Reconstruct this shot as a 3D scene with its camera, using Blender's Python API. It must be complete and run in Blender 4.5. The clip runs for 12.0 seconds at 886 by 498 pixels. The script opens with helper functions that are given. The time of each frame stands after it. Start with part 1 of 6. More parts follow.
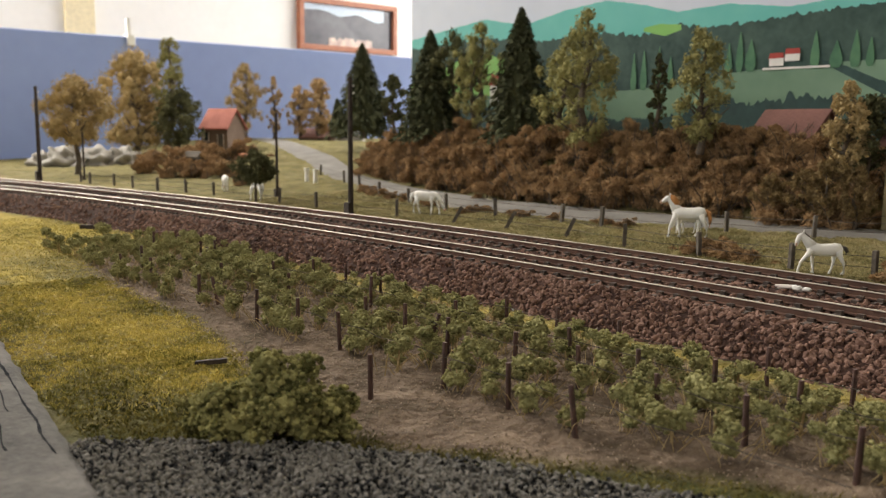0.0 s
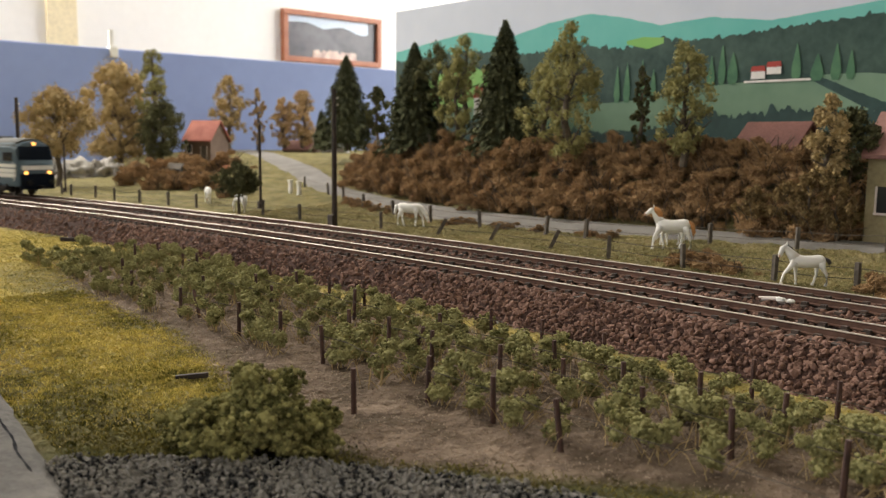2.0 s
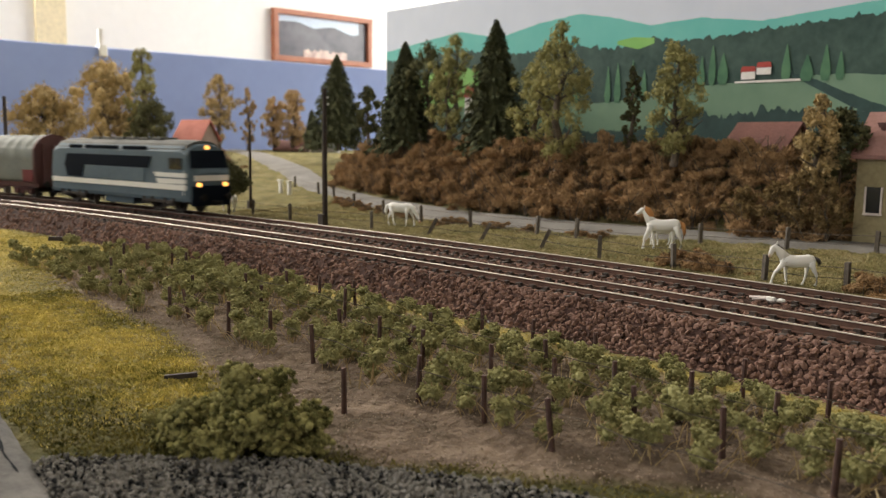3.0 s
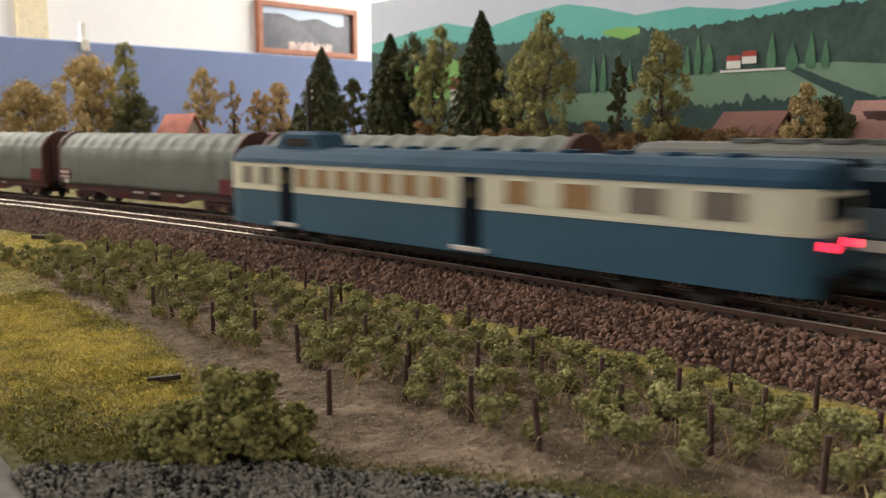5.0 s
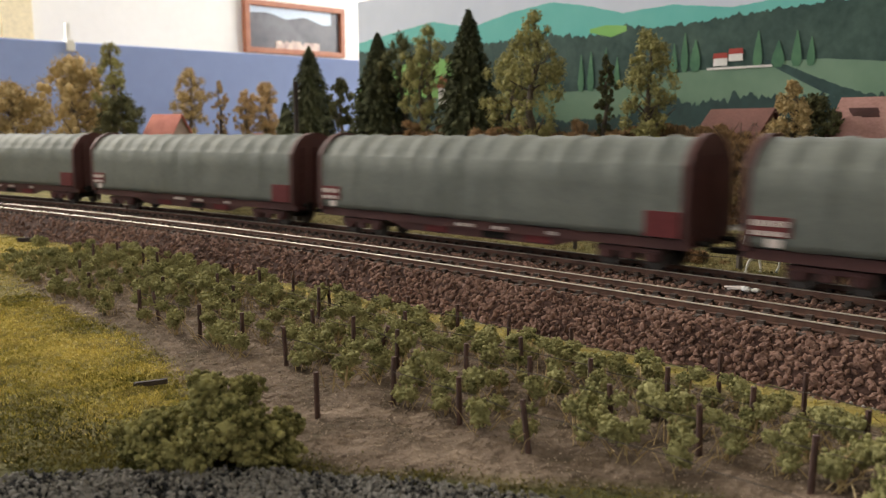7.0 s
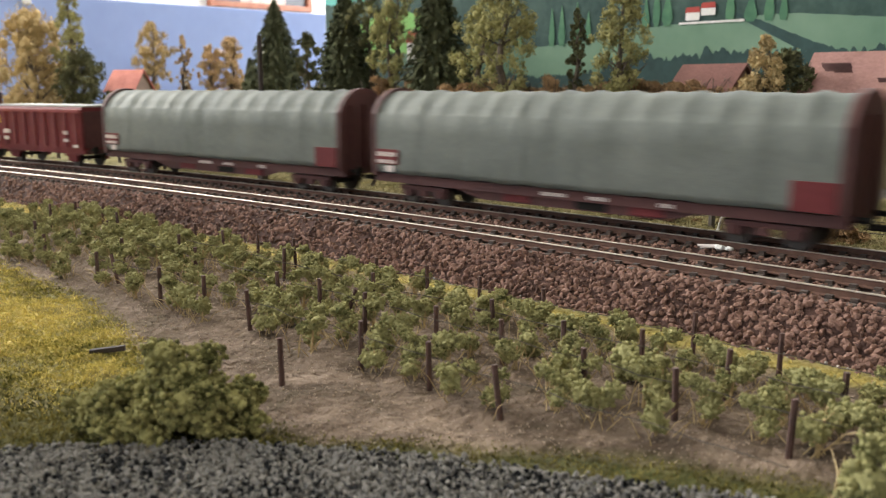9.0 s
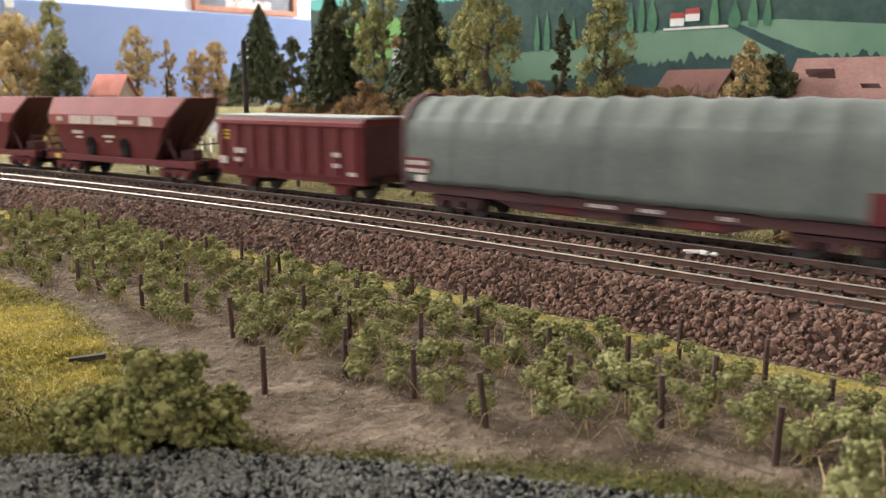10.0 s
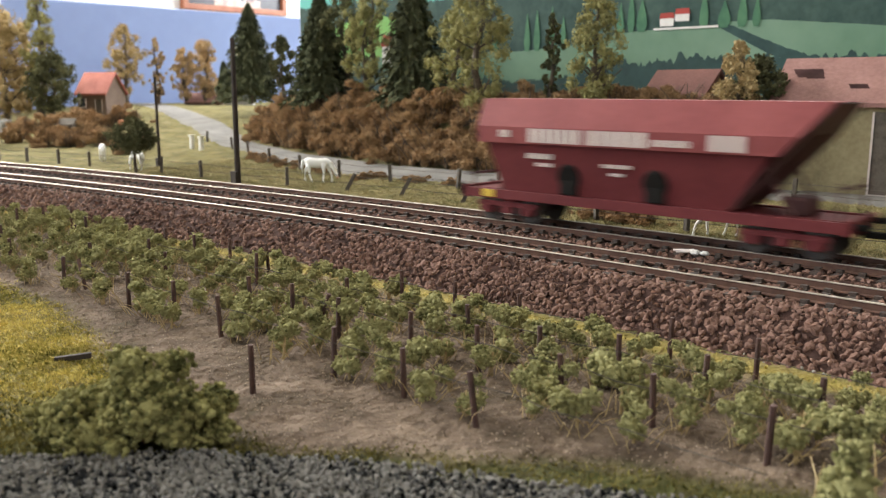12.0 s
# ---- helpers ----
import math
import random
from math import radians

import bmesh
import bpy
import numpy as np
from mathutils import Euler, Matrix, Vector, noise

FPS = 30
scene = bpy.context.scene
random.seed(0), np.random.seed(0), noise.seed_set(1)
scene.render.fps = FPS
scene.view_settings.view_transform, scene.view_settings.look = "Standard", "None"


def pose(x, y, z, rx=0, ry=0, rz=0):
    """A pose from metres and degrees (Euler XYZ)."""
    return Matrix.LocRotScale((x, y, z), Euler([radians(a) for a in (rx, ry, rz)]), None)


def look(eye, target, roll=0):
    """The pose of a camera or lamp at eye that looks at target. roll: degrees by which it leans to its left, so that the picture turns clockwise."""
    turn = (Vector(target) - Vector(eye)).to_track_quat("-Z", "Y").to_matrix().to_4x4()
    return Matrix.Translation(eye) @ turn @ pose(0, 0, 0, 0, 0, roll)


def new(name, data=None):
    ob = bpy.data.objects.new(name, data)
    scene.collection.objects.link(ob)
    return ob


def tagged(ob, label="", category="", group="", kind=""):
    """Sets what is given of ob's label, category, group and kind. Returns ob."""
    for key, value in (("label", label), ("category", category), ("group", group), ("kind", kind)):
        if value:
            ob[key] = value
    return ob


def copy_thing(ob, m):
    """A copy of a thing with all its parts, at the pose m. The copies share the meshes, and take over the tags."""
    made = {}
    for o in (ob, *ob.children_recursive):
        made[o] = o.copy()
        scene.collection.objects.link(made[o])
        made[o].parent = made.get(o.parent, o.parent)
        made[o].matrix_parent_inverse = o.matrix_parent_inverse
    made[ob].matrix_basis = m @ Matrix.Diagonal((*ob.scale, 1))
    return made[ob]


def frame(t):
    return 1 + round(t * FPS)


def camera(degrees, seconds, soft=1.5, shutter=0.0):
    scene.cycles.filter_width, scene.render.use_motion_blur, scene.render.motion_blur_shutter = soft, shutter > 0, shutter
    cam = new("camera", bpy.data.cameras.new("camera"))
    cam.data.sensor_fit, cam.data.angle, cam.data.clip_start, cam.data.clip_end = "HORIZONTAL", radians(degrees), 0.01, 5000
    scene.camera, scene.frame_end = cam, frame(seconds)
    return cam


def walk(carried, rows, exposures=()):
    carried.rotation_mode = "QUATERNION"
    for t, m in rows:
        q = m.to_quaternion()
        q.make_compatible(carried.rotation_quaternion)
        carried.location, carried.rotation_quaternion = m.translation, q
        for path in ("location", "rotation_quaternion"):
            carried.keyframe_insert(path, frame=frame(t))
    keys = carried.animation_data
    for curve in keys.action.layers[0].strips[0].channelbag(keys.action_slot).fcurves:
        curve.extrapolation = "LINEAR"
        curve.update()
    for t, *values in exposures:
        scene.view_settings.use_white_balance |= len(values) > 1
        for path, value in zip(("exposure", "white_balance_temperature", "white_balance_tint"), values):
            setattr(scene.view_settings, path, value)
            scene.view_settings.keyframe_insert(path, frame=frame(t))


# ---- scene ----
import functools

# A model railway at scale 1:87. Lengths below are in centimetres and become metres in part() and at().
CM = 0.01
cam = camera(54.31, 12.0, soft=1.15, shutter=0.6)
# a close-up lens with an aperture of 1 mm, focused on the vineyard
cam.data.dof.use_dof, cam.data.dof.focus_distance, cam.data.dof.aperture_fstop = True, 27 * CM, 35
# seconds, x, y, z in cm, yaw, pitch, roll in degrees
PATH = [
    (0.0, 14.573, -24.361, 5.267, 49.83, -8.08, 0.55),
    (0.5, 14.549, -24.334, 5.250, 49.67, -7.91, 0.54),
    (1.0, 14.510, -24.311, 5.253, 49.39, -7.84, 0.56),
    (1.5, 14.527, -24.291, 5.306, 49.27, -7.57, 0.50),
    (2.0, 14.461, -24.249, 5.255, 48.80, -7.27, 0.61),
    (2.5, 14.405, -24.214, 5.213, 48.39, -7.16, 0.77),
    (3.0, 14.391, -24.200, 5.213, 48.17, -7.25, 0.73),
    (5.0, 14.276, -23.974, 5.355, 47.40, -7.86, 0.11),
    (5.5, 14.292, -23.962, 5.391, 47.25, -7.81, -0.04),
    (6.0, 14.261, -23.889, 5.444, 47.02, -7.81, -0.24),
    (6.5, 14.243, -23.863, 5.451, 46.86, -7.80, -0.25),
    (7.0, 14.241, -23.867, 5.425, 46.70, -7.98, -0.25),
    (9.0, 13.717, -23.310, 5.371, 44.72, -10.80, -0.24),
    (9.5, 13.642, -23.223, 5.352, 44.03, -10.53, -0.15),
    (10.0, 13.626, -23.175, 5.370, 43.78, -10.47, -0.16),
    (10.5, 13.591, -23.154, 5.352, 43.65, -10.57, -0.13),
    (11.0, 13.594, -23.152, 5.358, 43.52, -10.60, -0.11),
    (11.5, 13.570, -23.123, 5.356, 43.37, -10.43, -0.10),
    (12.0, 13.518, -23.088, 5.310, 43.06, -10.48, 0.07),
]


def at(x, y, z, rx=0, ry=0, rz=0):
    return pose(x * CM, y * CM, z * CM, rx, ry, rz)


def eye_pose(x, y, z, yaw, pitch, roll):
    return at(x, y, z) @ pose(0, 0, 0, 0, 0, yaw) @ pose(0, 0, 0, 90 + pitch) @ pose(0, 0, 0, 0, 0, roll)


walk(cam, [(t, eye_pose(*row)) for t, *row in PATH], exposures=[(0, 0.1, 6500, 10), (7.2, 0.06, 6450, 10), (9, 0.68, 6050, 9), (12, 0.68, 6000, 8)])

# ---- light ----
world = bpy.data.worlds.new("sky")
scene.world = world
world.use_nodes = True
sky = world.node_tree.nodes.new("ShaderNodeTexSky")
sky.sky_type, sky.sun_disc, sky.sun_elevation, sky.sun_rotation = "NISHITA", False, radians(40), radians(250)
world.node_tree.links.new(sky.outputs[0], world.node_tree.nodes["Background"].inputs[0])
world.node_tree.nodes["Background"].inputs[1].default_value = 0.12


def window_light(name, m, width, height, watts, colour):
    lamp = bpy.data.lights.new(name, "AREA")
    lamp.shape, lamp.size, lamp.size_y, lamp.energy, lamp.color = "RECTANGLE", width * CM, height * CM, watts, colour
    ob = new(name, lamp)
    ob.matrix_basis = m
    return ob


# daylight in window openings out of view; the south one is added as fill
window_light("west_window_daylight", look((-2.03, -0.25, 0.98), (0, -0.2, 0.0)), 110, 80, 52, (1.0, 0.92, 0.8))
window_light("north_window_daylight", look((-0.95, 2.47, 0.8), (-1.1, 0, 0.2)), 190, 130, 66, (1.0, 0.96, 0.91))
window_light("south_fill_daylight", look((-0.9, -2.46, 0.9), (-0.6, 0, 0.0)), 200, 120, 10, (1.0, 0.94, 0.85))

# ---- materials ----


def mat(name, colours, rough=0.85, scale=60.0, fine=400.0, bump=0.3, metal=0.0, detail=6.0, spread=0.25, per_object=0.0, gloss=None, islands=0.0):
    """Two scales of noise between the colours, fine relief, and a share of random variation between pieces."""
    m = bpy.data.materials.new(name)
    m.use_nodes = True
    nt = m.node_tree
    bsdf = nt.nodes["Principled BSDF"]
    co = nt.nodes.new("ShaderNodeTexCoord").outputs["Object"]
    big = nt.nodes.new("ShaderNodeTexNoise")
    big.inputs["Scale"].default_value, big.inputs["Detail"].default_value = scale, detail
    small = nt.nodes.new("ShaderNodeTexNoise")
    small.inputs["Scale"].default_value, small.inputs["Detail"].default_value = fine, 3.0
    for n in (big, small):
        nt.links.new(co, n.inputs["Vector"])
    mix = nt.nodes.new("ShaderNodeMath")
    mix.operation = "MULTIPLY_ADD"
    nt.links.new(small.outputs["Fac"], mix.inputs[0])
    mix.inputs[1].default_value = 0.5
    nt.links.new(big.outputs["Fac"], mix.inputs[2])
    last = mix.outputs[0]
    for amount, node, socket in ((per_object, "ShaderNodeObjectInfo", "Random"), (islands, "ShaderNodeNewGeometry", "Random Per Island")):
        if amount:
            info = nt.nodes.new(node)
            add = nt.nodes.new("ShaderNodeMath")
            add.operation = "MULTIPLY_ADD"
            nt.links.new(info.outputs[socket], add.inputs[0])
            add.inputs[1].default_value = amount
            nt.links.new(last, add.inputs[2])
            last = add.outputs[0]
    ramp = nt.nodes.new("ShaderNodeValToRGB")
    low, high = 0.75 - spread, 0.75 + spread + per_object + islands
    ramp.color_ramp.elements[0].position, ramp.color_ramp.elements[1].position = max(0, low), min(1, high)
    cols = [(*c, 1) for c in colours]
    ramp.color_ramp.elements[0].color, ramp.color_ramp.elements[1].color = cols[0], cols[-1]
    for i, c in enumerate(cols[1:-1], 1):
        ramp.color_ramp.elements.new(low + (min(1, high) - low) * i / (len(cols) - 1)).color = c
    nt.links.new(last, ramp.inputs[0])
    nt.links.new(ramp.outputs[0], bsdf.inputs["Base Color"])
    bsdf.inputs["Roughness"].default_value, bsdf.inputs["Metallic"].default_value = rough, metal
    if gloss is not None:
        bsdf.inputs["Specular IOR Level"].default_value = gloss
    if bump:
        b = nt.nodes.new("ShaderNodeBump")
        b.inputs["Strength"].default_value, b.inputs["Distance"].default_value = bump, 0.0006
        nt.links.new(small.outputs["Fac"], b.inputs["Height"])
        nt.links.new(b.outputs[0], bsdf.inputs["Normal"])
    return m


def glow(name, colour, strength):
    m = bpy.data.materials.new(name)
    m.use_nodes = True
    bsdf = m.node_tree.nodes["Principled BSDF"]
    bsdf.inputs["Base Color"].default_value = (*colour, 1)
    bsdf.inputs["Emission Color"].default_value, bsdf.inputs["Emission Strength"].default_value = (*colour, 1), strength
    return m


def flat(name, c, rough=0.6, metal=0.0, vary=0.12, **k):
    return mat(name, [tuple(v * (1 - vary) for v in c), tuple(min(1, v * (1 + vary)) for v in c)], rough, metal=metal, **{"bump": 0.12, "scale": 120, **k})


M = dict(
    ballast=mat("brown_ballast", [(0.028, 0.0155, 0.012), (0.092, 0.052, 0.04), (0.215, 0.13, 0.102)], 0.9, 50, 700, 0.5, islands=0.5, gloss=0.2),
    ballast_bed=mat("ballast_bed", [(0.03, 0.018, 0.015), (0.09, 0.052, 0.043)], 0.95, 300, 900, 1.0, gloss=0.1),
    gravel=mat("grey_gravel", [(0.008, 0.0085, 0.0095), (0.033, 0.033, 0.034), (0.2, 0.19, 0.175)], 0.95, 90, 700, 0.4, islands=0.6, gloss=0.04, spread=0.12),
    gravel_bed=mat("gravel_bed", [(0.01, 0.011, 0.013), (0.035, 0.037, 0.04)], 0.95, 300, 900, 1.0, gloss=0.02),
    rail_side=mat("rusty_rail", [(0.075, 0.043, 0.034), (0.16, 0.092, 0.07)], 0.85, 100, 500, 0.3, gloss=0.15),
    rail_top=flat("worn_steel", (0.46, 0.41, 0.35), 0.48, 1.0),
    sleeper=mat("dark_sleeper", [(0.034, 0.026, 0.022), (0.1, 0.071, 0.058)], 0.85, 150, 800, 0.5, per_object=0.2),
    soil=mat("sandy_soil", [(0.07, 0.05, 0.036), (0.17, 0.127, 0.095), (0.34, 0.265, 0.2)], 0.95, 60, 500, 0.8, islands=0.5),
    lane=mat("grey_lane", [(0.085, 0.084, 0.082), (0.19, 0.18, 0.17)], 0.95, 60, 700, 0.8, gloss=0.05),
    road=mat("grey_road", [(0.11, 0.103, 0.094), (0.2, 0.188, 0.174)], 0.9, 40, 500, 0.4),
    post=mat("brown_post", [(0.035, 0.018, 0.014), (0.09, 0.045, 0.035)], 0.8, 200, 900, 0.5, per_object=0.2),
    fence_wood=mat("weathered_fence", [(0.05, 0.042, 0.036), (0.13, 0.11, 0.09)], 0.9, 200, 900, 0.5, per_object=0.2),
    pole=mat("dark_pole", [(0.02, 0.014, 0.012), (0.055, 0.038, 0.03)], 0.8, 200, 900, 0.4),
    vine=mat("vine_foam", [(0.026, 0.03, 0.009), (0.098, 0.1, 0.036), (0.3, 0.285, 0.13)], 0.95, 200, 900, 0.6, islands=0.6, per_object=0.15, gloss=0.1),
    twig=mat("dry_twig", [(0.3, 0.215, 0.1), (0.56, 0.44, 0.25)], 0.9, 200, 900, 0.3, gloss=0.1),
    bush=mat("bush_foam", [(0.026, 0.028, 0.009), (0.1, 0.099, 0.034), (0.29, 0.27, 0.11)], 0.95, 150, 900, 0.6, islands=0.45, gloss=0.1),
    conifer=mat("conifer_needles", [(0.03, 0.036, 0.018), (0.1, 0.108, 0.058)], 0.95, 100, 700, 0.5, islands=0.4, gloss=0.1),
    leaf_green=mat("olive_foliage", [(0.12, 0.115, 0.045), (0.33, 0.31, 0.135)], 0.95, 60, 700, 0.5, islands=0.4, gloss=0.1),
    leaf_dark=mat("dark_foliage", [(0.038, 0.042, 0.02), (0.12, 0.12, 0.06)], 0.95, 60, 700, 0.5, islands=0.4, gloss=0.1),
    leaf_autumn=mat("autumn_foliage", [(0.2, 0.145, 0.07), (0.46, 0.35, 0.18)], 0.95, 60, 700, 0.5, islands=0.4, gloss=0.1),
    leaf_orange=mat("orange_foliage", [(0.28, 0.19, 0.1), (0.5, 0.36, 0.2)], 0.95, 60, 700, 0.5, islands=0.4, gloss=0.1),
    heather=mat("dry_heather", [(0.07, 0.042, 0.024), (0.195, 0.117, 0.06), (0.36, 0.235, 0.125)], 0.95, 60, 700, 0.5, islands=0.5, per_object=0.1, gloss=0.1),
    leaf_dry=mat("dry_olive_foliage", [(0.08, 0.058, 0.028), (0.24, 0.17, 0.08)], 0.95, 60, 700, 0.5, islands=0.4, gloss=0.1),
    bark=mat("tree_bark", [(0.05, 0.038, 0.028), (0.14, 0.11, 0.08)], 0.9, 200, 900, 0.5),
    white=flat("horse_white", (0.8, 0.79, 0.76), 0.5, vary=0.04),
    mane=flat("chestnut_mane", (0.45, 0.2, 0.06), 0.6),
    muzzle=flat("pinkish_muzzle", (0.5, 0.3, 0.2), 0.6),
    mane_dark=flat("dark_mane", (0.05, 0.04, 0.035), 0.6),
    blue_board=mat("blue_board", [(0.25, 0.33, 0.62), (0.29, 0.38, 0.68)], 0.7, 3, 40, 0.05),
    wall=mat("white_wall", [(0.8, 0.79, 0.76), (0.86, 0.85, 0.82)], 0.9, 4, 60, 0.05),
    cream=flat("cream_paint", (0.78, 0.68, 0.45), 0.6),
    ceiling=flat("ceiling_white", (0.82, 0.81, 0.78), 0.9),
    floor=mat("wood_floor", [(0.18, 0.12, 0.07), (0.3, 0.2, 0.12)], 0.5, 3, 40, 0.1),
    frame_wood=mat("picture_frame", [(0.3, 0.1, 0.05), (0.42, 0.17, 0.09)], 0.5, 30, 200, 0.2),
    tarp=mat("grey_green_tarpaulin", [(0.092, 0.106, 0.096), (0.146, 0.16, 0.143)], 0.75, 25, 500, 0.25),
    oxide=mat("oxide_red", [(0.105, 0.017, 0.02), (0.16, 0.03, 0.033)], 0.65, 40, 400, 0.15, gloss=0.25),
    # paler red; beside it the hopper's lower tub reads as shaded
    oxide_light=mat("pale_oxide", [(0.2, 0.044, 0.046), (0.27, 0.072, 0.072)], 0.65, 40, 400, 0.15, gloss=0.25),
    oxide_dark=mat("dark_oxide", [(0.055, 0.018, 0.018), (0.09, 0.03, 0.027)], 0.7, 40, 400, 0.15),
    black=flat("black_metal", (0.016, 0.015, 0.014), 0.8, gloss=0.1),
    wheel=flat("wheel_metal", (0.04, 0.032, 0.028), 0.5),
    sheet=flat("grey_sheeting", (0.3, 0.31, 0.3), 0.7),
    lettering=flat("white_lettering", (0.66, 0.58, 0.55), 0.6),
    label_white=flat("label_white", (0.62, 0.55, 0.52), 0.6),
    yellow=flat("yellow_plate", (0.6, 0.42, 0.04), 0.5),
    rc_blue=mat("railcar_blue", [(0.011, 0.062, 0.11), (0.018, 0.082, 0.14)], 0.55, 30, 300, 0.05),
    rc_cream=flat("railcar_cream", (0.64, 0.6, 0.48), 0.4, vary=0.05),
    rc_roof=mat("railcar_roof", [(0.01, 0.04, 0.078), (0.024, 0.066, 0.115)], 0.8, 30, 300, 0.1, gloss=0.2),
    loco_grey=mat("loco_blue_grey", [(0.05, 0.082, 0.108), (0.078, 0.118, 0.15)], 0.75, 30, 300, 0.05),
    loco_dark=flat("loco_dark_blue", (0.006, 0.009, 0.015), 0.85, gloss=0.05),
    loco_roof=mat("loco_roof", [(0.075, 0.078, 0.074), (0.14, 0.14, 0.13)], 0.9, 30, 300, 0.1),
    loco_white=flat("loco_white", (0.68, 0.68, 0.66), 0.4, vary=0.04),
    loco_bogie=flat("dusty_bogie", (0.06, 0.054, 0.05), 0.9, gloss=0.1),
    glass=flat("dark_glass", (0.02, 0.022, 0.025), 0.1, vary=0.05),
    lit_window=glow("lit_window", (0.2, 0.105, 0.035), 0.24),
    pale_pane=flat("pale_see_through_tone", (0.17, 0.145, 0.12), 0.7),
    head_light=glow("head_light", (1.0, 0.45, 0.1), 2.6),
    tail_light=glow("tail_light", (1.0, 0.02, 0.05), 9.0),
    roof_red=mat("red_tiles", [(0.28, 0.07, 0.05), (0.45, 0.14, 0.1)], 0.8, 60, 400, 0.5),
    roof_dull=mat("dull_red_roof", [(0.11, 0.045, 0.037), (0.18, 0.075, 0.06)], 0.85, 60, 500, 0.5),
    roof_barn=mat("barn_roof", [(0.2, 0.1, 0.085), (0.32, 0.17, 0.15)], 0.8, 60, 500, 0.5),
    plaster=mat("ochre_plaster", [(0.2, 0.165, 0.09), (0.36, 0.31, 0.18)], 0.9, 40, 400, 0.3),
    house_wall=mat("house_wall", [(0.13, 0.085, 0.062), (0.2, 0.14, 0.1)], 0.9, 40, 400, 0.3),
    rock=mat("grey_rock", [(0.2, 0.19, 0.17), (0.45, 0.43, 0.4)], 0.9, 40, 300, 0.8),
    orange=flat("orange_paint", (0.5, 0.17, 0.07), 0.6),
    grass_blade=mat("grass_flock", [(0.08, 0.082, 0.022), (0.28, 0.25, 0.06), (0.66, 0.54, 0.17)], 0.95, 45, 500, 0.2, islands=0.3, gloss=0.05, spread=0.16),
    moss_blade=mat("moss_flock", [(0.025, 0.03, 0.008), (0.08, 0.08, 0.02), (0.2, 0.17, 0.05)], 0.95, 60, 500, 0.2, islands=0.3, gloss=0.05, spread=0.16),
    paddock_blade=mat("paddock_flock", [(0.135, 0.125, 0.055), (0.25, 0.22, 0.105), (0.42, 0.35, 0.195)], 0.95, 30, 500, 0.2, islands=0.3, gloss=0.05, spread=0.16),
    painted_sky=mat("painted_sky", [(0.5, 0.55, 0.66), (0.58, 0.62, 0.72)], 0.85, 3, 40, 0.02),
    painted_teal=mat("painted_teal", [(0.1, 0.4, 0.37), (0.17, 0.48, 0.44)], 0.85, 6, 40, 0.02),
    painted_forest=mat("painted_forest", [(0.012, 0.04, 0.037), (0.055, 0.1, 0.082)], 0.85, 40, 200, 0.02),
    painted_field=mat("painted_field", [(0.1, 0.19, 0.125), (0.17, 0.27, 0.19)], 0.85, 8, 60, 0.02),
    painted_bright=mat("painted_bright_green", [(0.16, 0.4, 0.1), (0.25, 0.48, 0.14)], 0.85, 10, 60, 0.02),
    painted_poplar=mat("painted_poplar", [(0.045, 0.13, 0.075), (0.09, 0.21, 0.11)], 0.85, 60, 200, 0.02),
    painted_hedge=mat("painted_hedge", [(0.016, 0.042, 0.042), (0.03, 0.07, 0.066)], 0.85, 50, 200, 0.02),
    painted_white=flat("painted_white", (0.7, 0.68, 0.66), 0.85),
    painted_red=flat("painted_red", (0.35, 0.05, 0.04), 0.85),
    photo=mat("framed_landscape", [(0.03, 0.03, 0.04), (0.13, 0.13, 0.15)], 0.3, 8, 40, 0.0),
    photo_sky=flat("framed_sky", (0.5, 0.6, 0.72), 0.3),
    photo_town=mat("framed_town", [(0.3, 0.2, 0.18), (0.75, 0.6, 0.5)], 0.3, 40, 60, 0.0),
)


